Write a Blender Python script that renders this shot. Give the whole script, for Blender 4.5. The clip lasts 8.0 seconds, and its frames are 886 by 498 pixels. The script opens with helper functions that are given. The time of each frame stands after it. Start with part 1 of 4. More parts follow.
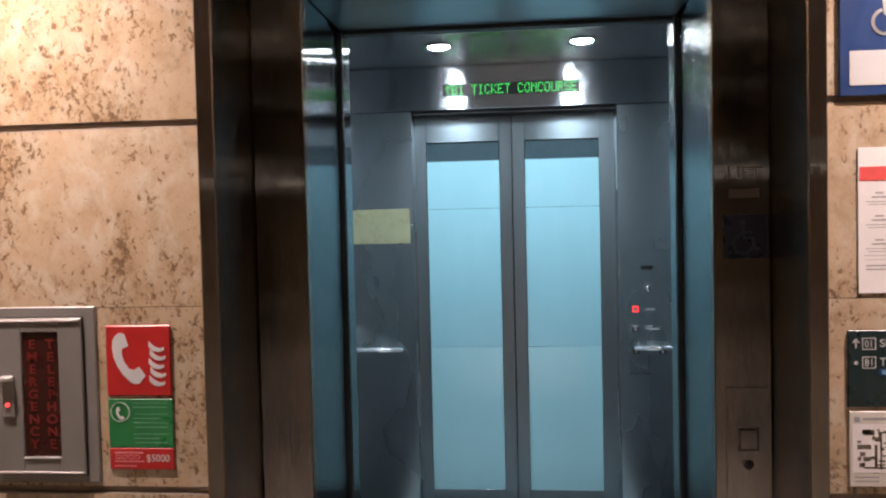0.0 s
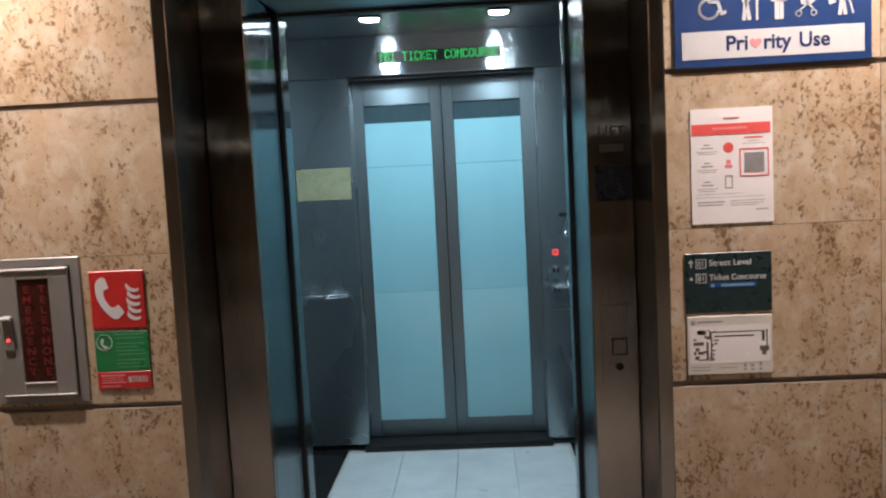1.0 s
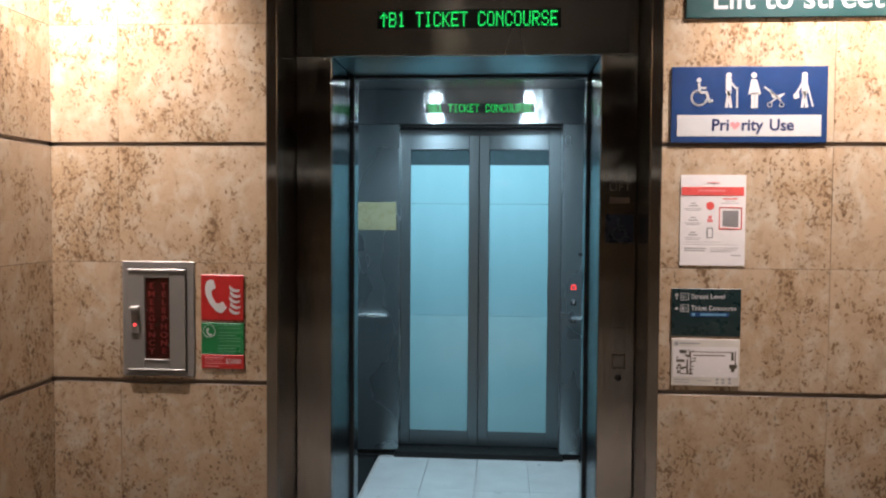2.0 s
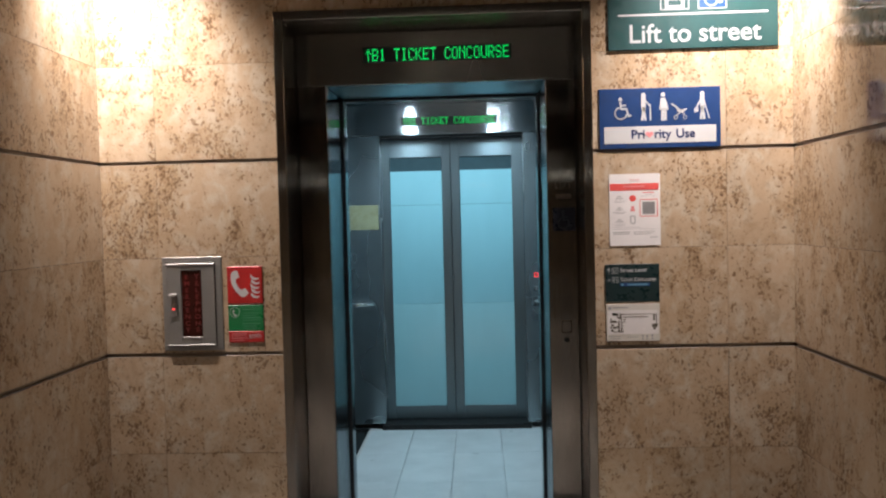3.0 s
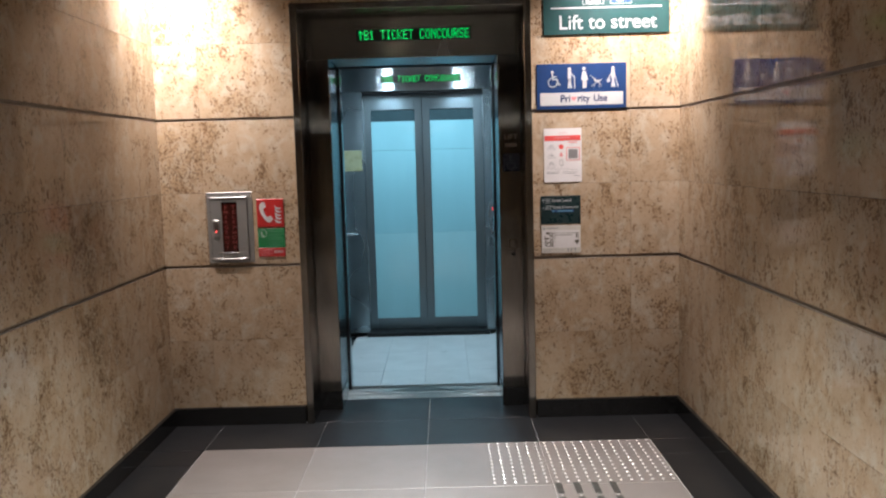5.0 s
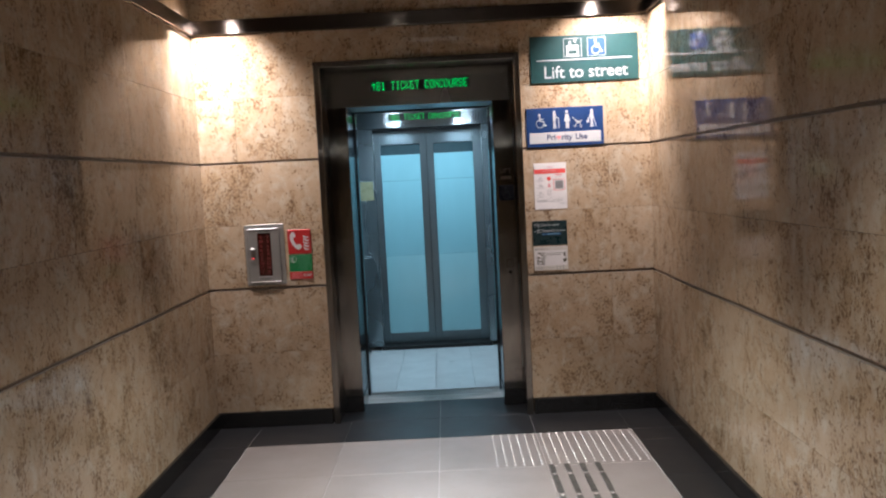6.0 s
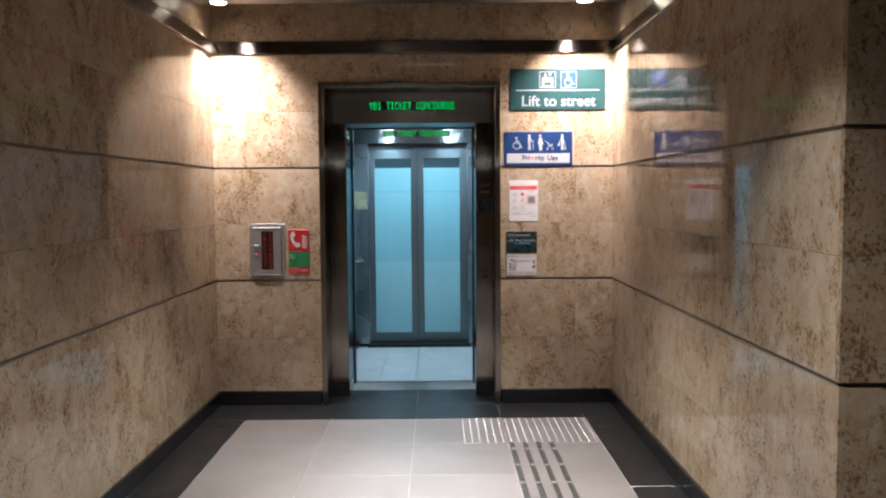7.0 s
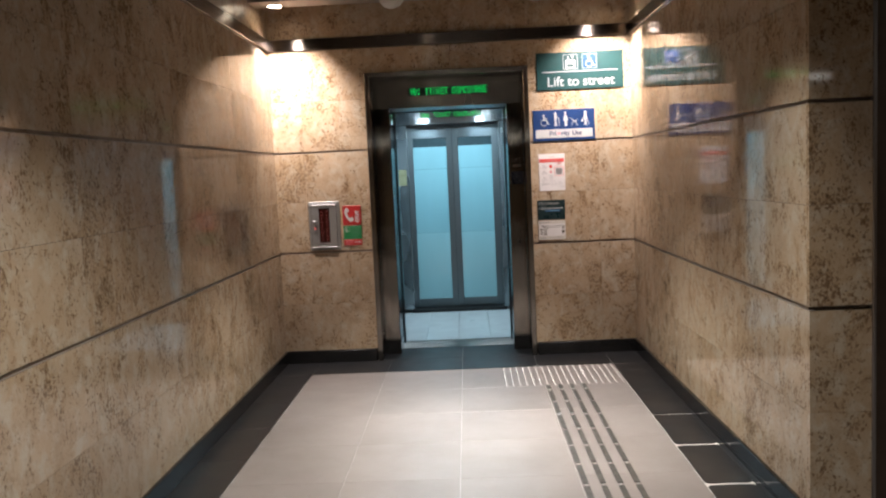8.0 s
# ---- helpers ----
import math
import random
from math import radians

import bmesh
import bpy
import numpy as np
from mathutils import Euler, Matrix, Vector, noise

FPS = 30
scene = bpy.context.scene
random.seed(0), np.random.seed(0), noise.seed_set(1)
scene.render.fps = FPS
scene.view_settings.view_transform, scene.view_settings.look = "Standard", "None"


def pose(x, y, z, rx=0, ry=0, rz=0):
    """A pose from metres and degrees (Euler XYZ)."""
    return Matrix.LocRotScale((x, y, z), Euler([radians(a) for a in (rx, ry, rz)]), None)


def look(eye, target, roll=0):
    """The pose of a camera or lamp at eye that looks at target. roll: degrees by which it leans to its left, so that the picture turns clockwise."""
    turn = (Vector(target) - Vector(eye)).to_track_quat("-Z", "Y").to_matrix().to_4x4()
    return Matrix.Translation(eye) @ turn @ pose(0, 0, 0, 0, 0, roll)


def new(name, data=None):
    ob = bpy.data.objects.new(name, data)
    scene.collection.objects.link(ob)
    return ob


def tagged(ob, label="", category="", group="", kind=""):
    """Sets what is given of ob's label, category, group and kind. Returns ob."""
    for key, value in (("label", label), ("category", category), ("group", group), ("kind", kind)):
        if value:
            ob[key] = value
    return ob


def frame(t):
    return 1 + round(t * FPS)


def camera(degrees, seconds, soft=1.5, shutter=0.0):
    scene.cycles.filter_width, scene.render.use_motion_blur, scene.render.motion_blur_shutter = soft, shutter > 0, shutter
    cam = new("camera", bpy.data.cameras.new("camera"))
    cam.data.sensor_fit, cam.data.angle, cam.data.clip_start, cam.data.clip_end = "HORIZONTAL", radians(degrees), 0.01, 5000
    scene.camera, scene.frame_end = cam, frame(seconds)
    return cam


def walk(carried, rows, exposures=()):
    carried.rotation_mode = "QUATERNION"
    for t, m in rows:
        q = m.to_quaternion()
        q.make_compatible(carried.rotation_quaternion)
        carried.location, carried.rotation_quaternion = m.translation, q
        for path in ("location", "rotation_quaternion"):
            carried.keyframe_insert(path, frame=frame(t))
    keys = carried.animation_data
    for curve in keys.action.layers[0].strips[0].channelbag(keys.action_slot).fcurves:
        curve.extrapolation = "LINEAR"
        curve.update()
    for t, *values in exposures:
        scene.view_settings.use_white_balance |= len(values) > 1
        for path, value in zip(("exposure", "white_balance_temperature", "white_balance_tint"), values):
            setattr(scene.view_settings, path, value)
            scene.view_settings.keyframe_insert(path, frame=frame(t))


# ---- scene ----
cam = camera(57.0, 8.0, soft=2.2)
PATH = [
    (0, (0.049, -1.858, 1.613), (-0.15, 0.131, 1.547), -1.3),
    (0.5, (0.175, -2.095, 1.606), (0.064, -0.101, 1.485), -2.2),
    (1, (0.178, -2.297, 1.604), (0.088, -0.307, 1.429), -2.9),
    (1.5, (0.142, -2.651, 1.579), (0.019, -0.659, 1.448), 0.7),
    (1.7, (0.148, -2.761, 1.61), (0.0, -0.769, 1.529), 1.2),
    (2.8, (0.159, -3.474, 1.594), (0.05, -1.48, 1.492), -2.4),
    (3, (0.187, -3.649, 1.58), (0.101, -1.653, 1.504), -1.4),
    (3.5, (0.172, -3.955, 1.57), (0.008, -1.965, 1.465), 0.3),
    (4, (0.26, -4.348, 1.579), (0.004, -2.364, 1.562), -2.1),
    (4.5, (0.214, -4.554, 1.577), (0.174, -2.559, 1.434), -3.2),
    (4.7, (0.174, -4.682, 1.569), (0.173, -2.692, 1.37), -1.1),
    (5.8, (0.173, -5.47, 1.706), (0.14, -3.483, 1.474), -3.6),
    (6, (0.158, -5.647, 1.684), (0.145, -3.654, 1.512), -2.9),
    (6.5, (0.162, -6.031, 1.685), (0.111, -4.035, 1.567), -0.3),
    (7, (0.218, -6.362, 1.641), (0.229, -4.367, 1.51), -0.4),
    (7.5, (0.1, -6.771, 1.636), (0.169, -4.777, 1.494), -2.1),
    (8, (0.14, -7.108, 1.634), (0.076, -5.118, 1.448), -2.6),
]
walk(cam, [(t, look(eye, target, roll)) for t, eye, target, roll in PATH], [(0.0, 0.18, 6750, 23), (0.5, 0.0, 6600, 17), (1.0, -0.08, 6350, 14), (1.5, 0.06, 6350, 14), (3.0, -0.20, 6150, 10), (4.0, -0.18, 6200, 13), (4.5, 0.02, 6100, 10), (6.0, -0.14, 5900, 12), (6.5, -0.18, 5850, 11), (7.0, 0.05, 5850, 11), (7.5, 0.13, 5950, 11), (8.0, 0.08, 6200, 12)])

# ---- world and large lights ----
world = bpy.data.worlds.new("world")
scene.world = world
world.use_nodes = True
world.node_tree.nodes["Background"].inputs[0].default_value = (0.5, 0.55, 0.5, 1)
world.node_tree.nodes["Background"].inputs[1].default_value = 0.0


def spot_lamp(name, eye, target, watts, colour, degrees, blend, radius):
    data = bpy.data.lights.new(name, "SPOT")
    data.energy, data.color, data.spot_size, data.spot_blend, data.shadow_soft_size = watts, colour, radians(degrees), blend, radius
    ob = new(name, data)
    ob.matrix_world = look(eye, target)
    return ob


def area_lamp(name, eye, target, watts, colour, sx, sy, spread=180):
    data = bpy.data.lights.new(name, "AREA")
    data.energy, data.color, data.shape, data.size, data.size_y = watts, colour, "RECTANGLE", sx, sy
    data.spread = radians(spread)
    ob = new(name, data)
    ob.matrix_world = look(eye, target)
    return ob


WARM, COOL, CONC = (1.0, 0.86, 0.785), (0.63, 0.88, 1.0), (1.0, 0.955, 0.85)
LOBBY_LAMPS, LAMP_Z = [(-1.34, -0.43), (1.28, -0.43)], 3.028
CEIL_Z = 3.05
for (lx, ly), aim, watts in zip(LOBBY_LAMPS, ((-1.50, -0.05, 2.50), (1.577, -0.27, 2.60)), (68, 135)):
    spot_lamp("downlight_beam", (lx, ly, LAMP_Z - 0.02), aim, watts, WARM, 58, 0.85, 0.03)
    spot_lamp("downlight_spill", (lx, ly, LAMP_Z - 0.025), (lx, ly + 1.3, 0), 310, WARM, 90, 1.0, 0.03)
# the pair at y 1.12 is unseen, added to draw highlights on the rear panels
CAR_LAMPS = [(-0.33, 1.95), (0.33, 1.95), (-0.45, 1.12), (0.45, 1.12)]
for lx, ly in CAR_LAMPS:
    spot_lamp("car_downlight_beam", (lx, ly, 2.405), (lx, ly, 0), 33, COOL, 156, 0.4, 0.05)
LINE_LIGHTS = [(0.05, -2.4), (0.0, -4.4), (0.03, -6.9)]
# the one at -2.4 is an unseen addition that brightens the floor near the lift
area_lamp("line_light_beam", (*LINE_LIGHTS[0], 3.02), (0.05, -2.0, 0), 73, CONC, 0.6, 0.12, 77)
for (lx, ly), watts in zip(LINE_LIGHTS[1:], (290, 640)):
    spot_lamp("line_light_beam", (lx, ly, 3.02), (lx, ly, 0), watts, CONC, 112, 0.6, 0.06)
# added fill lamp, out of view: brightens the east wall near the pier
WALL_FILL = (0.72, -3.85)
spot_lamp("wall_fill_beam", (*WALL_FILL, CEIL_Z - 0.03), (1.577, -3.2, 0.35), 95, CONC, 50, 0.7, 0.05)
CONCOURSE_LAMPS = [(-0.2, -16.0), (2.2, -16.0), (3.6, -10.0)]
for lx, ly in CONCOURSE_LAMPS:
    area_lamp("concourse_light_beam", (lx, ly, 2.52), (lx, ly, 0), 24, CONC, 1.6, 0.2, 140)


# ---- materials ----
def material(name, base=(0.8, 0.8, 0.8), rough=0.5, metal=0.0):
    m = bpy.data.materials.new(name)
    m.use_nodes = True
    b = m.node_tree.nodes["Principled BSDF"]
    b.inputs["Base Color"].default_value = (*base, 1)
    b.inputs["Roughness"].default_value, b.inputs["Metallic"].default_value = rough, metal
    return m, m.node_tree, b


def add(nt, kind, **values):
    n = nt.nodes.new(kind)
    for k, v in values.items():
        n.inputs[k.replace("_", " ")].default_value = v
    return n


def coords(nt, scale=(1, 1, 1), shift=True, turn=(0, 0, 0)):
    """Object coordinates, moved by a random amount for each piece."""
    tc, mp = nt.nodes.new("ShaderNodeTexCoord"), nt.nodes.new("ShaderNodeMapping")
    mp.inputs["Scale"].default_value = scale
    mp.inputs["Rotation"].default_value = turn
    nt.links.new(tc.outputs["Object"], mp.inputs["Vector"])
    if shift:
        info, mul, com = nt.nodes.new("ShaderNodeObjectInfo"), nt.nodes.new("ShaderNodeMath"), nt.nodes.new("ShaderNodeCombineXYZ")
        mul.operation, mul.inputs[1].default_value = "MULTIPLY", 37.0
        nt.links.new(info.outputs["Random"], mul.inputs[0])
        for k in range(3):
            nt.links.new(mul.outputs[0], com.inputs[k])
        nt.links.new(com.outputs[0], mp.inputs["Location"])
    return mp.outputs["Vector"]


def noise_tex(nt, vec, scale, detail=4.0, rough=0.55, distort=0.0):
    n = add(nt, "ShaderNodeTexNoise", Scale=scale, Detail=detail, Roughness=rough, Distortion=distort)
    nt.links.new(vec, n.inputs["Vector"])
    return n.outputs["Fac"]


def ramp(nt, fac, lo, hi, a=(0, 0, 0), b=(1, 1, 1)):
    r = nt.nodes.new("ShaderNodeValToRGB")
    r.color_ramp.elements[0].position, r.color_ramp.elements[1].position = lo, hi
    r.color_ramp.elements[0].color, r.color_ramp.elements[1].color = (*a, 1), (*b, 1)
    nt.links.new(fac, r.inputs[0])
    return r.outputs[0]


def mix(nt, fac, a, b, how="MIX"):
    n = nt.nodes.new("ShaderNodeMix")
    n.data_type, n.blend_type = "RGBA", how
    for k, v in ((0, fac), (6, a), (7, b)):
        if isinstance(v, (int, float)):
            n.inputs[k].default_value = v
        elif isinstance(v, tuple):
            n.inputs[k].default_value = (*v, 1)
        else:
            nt.links.new(v, n.inputs[k])
    return n.outputs[2]


def mul(nt, a, b):
    n = nt.nodes.new("ShaderNodeMath")
    n.operation = "MULTIPLY"
    nt.links.new(a, n.inputs[0])
    if isinstance(b, (int, float)):
        n.inputs[1].default_value = b
    else:
        nt.links.new(b, n.inputs[1])
    return n.outputs[0]


def bump(nt, bsdf, fac, strength, distance=0.002):
    n = nt.nodes.new("ShaderNodeBump")
    n.inputs["Strength"].default_value, n.inputs["Distance"].default_value = strength, distance
    nt.links.new(fac, n.inputs["Height"])
    nt.links.new(n.outputs[0], bsdf.inputs["Normal"])


def spots(nt, vec, scale, radius, keep, soft=0.10):
    """Separate mineral spots: the middles of some random cells."""
    cell = add(nt, "ShaderNodeTexVoronoi", Scale=scale, Randomness=1.0)
    nt.links.new(vec, cell.inputs["Vector"])
    near = ramp(nt, cell.outputs["Distance"], radius - soft, radius + soft, (1, 1, 1), (0, 0, 0))
    return mul(nt, near, ramp(nt, cell.outputs["Color"], keep - 0.02, keep + 0.02))


def warped(nt, vec, scale, amount):
    """Coordinates pushed about by noise, for ragged outlines."""
    n = add(nt, "ShaderNodeTexNoise", Scale=scale, Detail=3.0)
    nt.links.new(vec, n.inputs["Vector"])
    away = nt.nodes.new("ShaderNodeVectorMath")
    away.operation = "MULTIPLY_ADD"
    nt.links.new(n.outputs["Color"], away.inputs[0])
    away.inputs[1].default_value = (amount,) * 3
    nt.links.new(vec, away.inputs[2])
    return away.outputs[0]


def total(nt, a, b, factor):
    """a + b * factor, of two values."""
    n = nt.nodes.new("ShaderNodeMath")
    n.operation = "MULTIPLY_ADD"
    nt.links.new(b, n.inputs[0])
    n.inputs[1].default_value = factor
    nt.links.new(a, n.inputs[2])
    return n.outputs[0]


def granite(name, polish):
    """Cream granite: pale drifts, tan clouds, and ragged rusty flecks that gather where the clouds are."""
    m, nt, b = material(name, rough=polish)
    b.inputs["Specular IOR Level"].default_value = 0.34
    v = coords(nt, (1, 1, 0.75), True, (0, radians(16), 0))
    w = warped(nt, v, 55, 0.018)
    drift = noise_tex(nt, v, 2.1, 5, 0.6, 0.6)
    cloud = noise_tex(nt, v, 6.5, 6, 0.62, 0.8)
    gather = total(nt, cloud, drift, 0.5)
    base = mix(nt, ramp(nt, drift, 0.36, 0.64), (0.47, 0.36, 0.25), (0.42, 0.297, 0.182))
    base = mix(nt, mul(nt, ramp(nt, noise_tex(nt, v, 13, 5, 0.62, 0.6), 0.47, 0.62), 0.8), base, (0.50, 0.425, 0.325))
    base = mix(nt, mul(nt, ramp(nt, gather, 0.72, 0.96), 0.55), base, (0.285, 0.19, 0.10))
    base = mix(nt, mul(nt, ramp(nt, noise_tex(nt, w, 15, 5, 0.62, 0.6), 0.52, 0.66), 0.45), base, (0.27, 0.175, 0.09))
    ragged = noise_tex(nt, w, 66, 5, 0.64, 0.5)
    thick = total(nt, ragged, gather, 0.5)
    base = mix(nt, mul(nt, ramp(nt, thick, 0.925, 1.0), 0.62), base, (0.24, 0.135, 0.055))
    base = mix(nt, mul(nt, ramp(nt, thick, 0.985, 1.06), 0.7), base, (0.105, 0.058, 0.026))
    fine = total(nt, noise_tex(nt, w, 140, 3, 0.6, 0.3), gather, 0.25)
    base = mix(nt, mul(nt, ramp(nt, fine, 0.81, 0.86), 0.36), base, (0.15, 0.082, 0.038))
    some = ramp(nt, gather, 0.66, 0.86, (0.25, 0.25, 0.25), (1, 1, 1))
    base = mix(nt, mul(nt, mul(nt, spots(nt, w, 58, 0.26, 0.60), some), 0.72), base, (0.06, 0.035, 0.018))
    rust = mul(nt, spots(nt, w, 36, 0.24, 0.62, 0.16), some)
    base = mix(nt, mul(nt, rust, 0.6), base, (0.19, 0.098, 0.040))
    grain = noise_tex(nt, v, 260, 2)
    base = mix(nt, 0.12, base, ramp(nt, grain, 0.3, 0.7, (0.15, 0.10, 0.065), (0.46, 0.40, 0.34)))
    info = nt.nodes.new("ShaderNodeObjectInfo")
    base = mix(nt, 1.0, base, ramp(nt, info.outputs["Random"], 0.0, 1.0, (0.93, 0.92, 0.90), (1.05, 1.05, 1.05)), "MULTIPLY")
    nt.links.new(base, b.inputs["Base Color"])
    nt.links.new(ramp(nt, noise_tex(nt, v, 9, 4), 0.3, 0.8, (polish * 0.6,) * 3, (polish * 1.4,) * 3), b.inputs["Roughness"])
    return m


def steel(name, base, rough, streak=0.10, aniso=0.9, metal=1.0, upright=False, relief=0.02, edge=1.0):
    """Brushed steel: fine lines level or upright, which draw reflections out across them, and finger smears."""
    m, nt, b = material(name, base, rough, metal)
    line = noise_tex(nt, coords(nt, (240, 240, 3) if upright else (3, 3, 240), True), 3.0, 3, 0.6)
    smear = noise_tex(nt, coords(nt, (1, 1, 0.5), True), 3.0, 2, 0.5)
    dark = tuple(c * (1 - 2 * streak) for c in base)
    nt.links.new(mix(nt, line, dark, base), b.inputs["Base Color"])
    r = ramp(nt, smear, 0.3, 0.75, (rough * 0.9,) * 3, (rough * 1.12,) * 3)
    nt.links.new(r, b.inputs["Roughness"])
    bump(nt, b, line, relief, 0.001)
    b.inputs["Specular Tint"].default_value = (edge, edge, edge, 1)
    tangent = nt.nodes.new("ShaderNodeTangent")
    tangent.direction_type, tangent.axis = "RADIAL", "Z"
    nt.links.new(tangent.outputs[0], b.inputs["Tangent"])
    b.inputs["Anisotropic"].default_value, b.inputs["Anisotropic Rotation"].default_value = aniso, 0.0 if upright else 0.25
    return m


def speckled(name, a, c, dark, rough, scale=90.0, cloud=4.0, spec=0.5):
    m, nt, b = material(name, a, rough)
    b.inputs["Specular IOR Level"].default_value = spec
    v = coords(nt)
    base = mix(nt, ramp(nt, noise_tex(nt, v, cloud, 5), 0.3, 0.7), a, c)
    base = mix(nt, mul(nt, ramp(nt, noise_tex(nt, v, scale, 4, 0.7), 0.52, 0.68), 0.55), base, dark)
    nt.links.new(base, b.inputs["Base Color"])
    nt.links.new(ramp(nt, noise_tex(nt, v, 6, 5, 0.7), 0.3, 0.8, (rough * 0.9,) * 3, (rough * 1.12,) * 3), b.inputs["Roughness"])
    return m


def painted(name, base, rough=0.35, wear=0.08, metal=0.0):
    """Plain coat with faint soiling."""
    m, nt, b = material(name, base, rough, metal)
    v = coords(nt)
    worn = tuple(c * (1 - wear * 2.5) for c in base)
    nt.links.new(mix(nt, ramp(nt, noise_tex(nt, v, 14, 6, 0.65), 0.35, 0.75), base, worn), b.inputs["Base Color"])
    nt.links.new(ramp(nt, noise_tex(nt, v, 30, 4), 0.3, 0.8, (rough * 0.8,) * 3, (rough * 1.25,) * 3), b.inputs["Roughness"])
    return m


def glowing(name, colour, strength):
    m, nt, b = material(name, (0.02, 0.02, 0.02), 0.4)
    b.inputs["Emission Color"].default_value, b.inputs["Emission Strength"].default_value = (*colour, 1), strength
    return m


STONE = granite("polished_cream_granite", 0.055)
HONED_STONE = granite("honed_cream_granite", 0.42)
DARK_STEEL = steel("bronzed_brushed_steel", (0.245, 0.222, 0.195), 0.095, 0.08, 1.0, 0.98, True, 0.6)
CAR_STEEL = steel("brushed_stainless_steel", (0.42, 0.455, 0.47), 0.20, 0.05, 1.0, 0.97)
PANEL_STEEL = steel("bright_brushed_panel_steel", (0.36, 0.415, 0.435), 0.27, 0.05, 0.6, 0.98)
SATIN_STEEL = steel("satin_stainless_lining", (0.26, 0.28, 0.295), 0.40, 0.05, 0.6, 0.95)
HEAD_STEEL = steel("bronzed_level_brushed_steel", (0.222, 0.206, 0.180), 0.26, 0.06, 1.0, 0.96)
DOOR_STEEL = steel("satin_door_steel", (0.195, 0.23, 0.245), 0.33, 0.05, 0.5, 0.95)
MIRROR_STEEL = steel("mirror_polished_steel", (0.38, 0.42, 0.445), 0.10, 0.02, 1.0, 1.0, True, 0.4, 0.55)
BAND_STEEL = steel("dark_polished_band_steel", (0.17, 0.145, 0.125), 0.20, 0.06, 1.0)
BRIGHT_STEEL = steel("satin_steel", (0.40, 0.38, 0.36), 0.34, 0.08, 0.9, 1.0, True)
CABINET_STEEL = painted("cabinet_grey_steel", (0.27, 0.26, 0.245), 0.42, 0.03, 0.5)
CHROME = material("chrome", (0.75, 0.75, 0.74), 0.12, 1.0)[0]
GROOVE = painted("brown_groove_metal", (0.15, 0.11, 0.08), 0.4, 0.1, 0.2)
LIP = painted("dull_groove_lip", (0.36, 0.31, 0.26), 0.45, 0.1, 0.2)
GROUT = painted("pale_grout", (0.60, 0.57, 0.54), 0.6, 0.12)
BLACK_TILE = speckled("black_granite_tile", (0.012, 0.012, 0.013), (0.017, 0.017, 0.018), (0.03, 0.03, 0.03), 0.34, 160, 4.0, 0.32)
BLACK_STONE = speckled("black_polished_granite", (0.010, 0.010, 0.010), (0.015, 0.014, 0.014), (0.03, 0.03, 0.03), 0.07, 150, 4.0, 0.5)
PALE_TILE = speckled("pale_terrazzo_tile", (0.156, 0.133, 0.125), (0.210, 0.180, 0.170), (0.132, 0.112, 0.103), 0.42, 220, 1.9)
CAR_TILE = speckled("grey_white_terrazzo_tile", (0.50, 0.515, 0.51), (0.62, 0.635, 0.63), (0.40, 0.42, 0.42), 0.30, 120, 5)
CEIL_DARK = painted("dark_brown_ceiling_paint", (0.055, 0.045, 0.038), 0.6)
CONC_CEIL = painted("brown_ceiling_paint", (0.13, 0.11, 0.09), 0.7)
CLAD = painted("dark_brown_metal_cladding", (0.13, 0.09, 0.065), 0.4, 0.1, 0.3)
BLUE = painted("blue_sign_enamel", (0.007, 0.036, 0.135), 0.45)
GREEN = painted("dark_green_sign_enamel", (0.006, 0.043, 0.043), 0.45)
BLACKGREEN = painted("blackish_green_sign", (0.008, 0.024, 0.026), 0.3)
WHITE = painted("white_sign_vinyl", (0.50, 0.50, 0.50), 0.4, 0.03)
DULL_WHITE = painted("dull_white_vinyl", (0.36, 0.37, 0.37), 0.45, 0.03)
GROOVE_BACK = painted("brown_sealant", (0.20, 0.145, 0.10), 0.6, 0.12)
CREAM = painted("cream_sign_face", (0.60, 0.57, 0.51), 0.4, 0.04)
PAPER = painted("laminated_paper", (0.76, 0.73, 0.72), 0.25, 0.03)
RED = painted("red_sign_enamel", (0.42, 0.019, 0.017), 0.38)
SIGN_GREEN = painted("green_sign_enamel", (0.012, 0.17, 0.05), 0.33)
PINKRED = painted("coral_red_print", (0.72, 0.10, 0.09), 0.4)
PINK = painted("pale_pink_print", (0.75, 0.25, 0.26), 0.4)
INK = painted("grey_ink", (0.31, 0.31, 0.32), 0.5)
PALE_INK = painted("pale_grey_ink", (0.24, 0.23, 0.23), 0.5)
MINT_INK = painted("pale_green_print", (0.16, 0.36, 0.24), 0.5)
SKY_INK = painted("pale_blue_lettering", (0.14, 0.32, 0.48), 0.5)
DARKINK = painted("dark_olive_ink", (0.13, 0.11, 0.08), 0.5)
NAVY = painted("navy_ink", (0.02, 0.03, 0.10), 0.4)
FADED_NAVY = painted("faded_navy_sticker", (0.010, 0.014, 0.032), 0.3)
FADED_INK = painted("faded_sticker_mark", (0.05, 0.055, 0.07), 0.4)
# pale steel for the lever, and for cabinet edge highlights put into the colour
HIGHLIGHT_STEEL = material("pale_highlight_steel", (0.52, 0.51, 0.49), 0.35, 0.3)[0]
PALE_BLUE = painted("pale_blue_print", (0.008, 0.05, 0.17), 0.4)
BLACK = painted("black_plastic", (0.012, 0.012, 0.012), 0.35)
# rubber of the seals, also the painted shade of gaps
RUBBER_AND_GAP = painted("black_rubber_and_gap_shade", (0.010, 0.010, 0.010), 0.6)
OFFWHITE = painted("off_white_plastic", (0.62, 0.58, 0.50), 0.4)
RED_DARK = painted("dark_red_lettering", (0.14, 0.010, 0.009), 0.4)
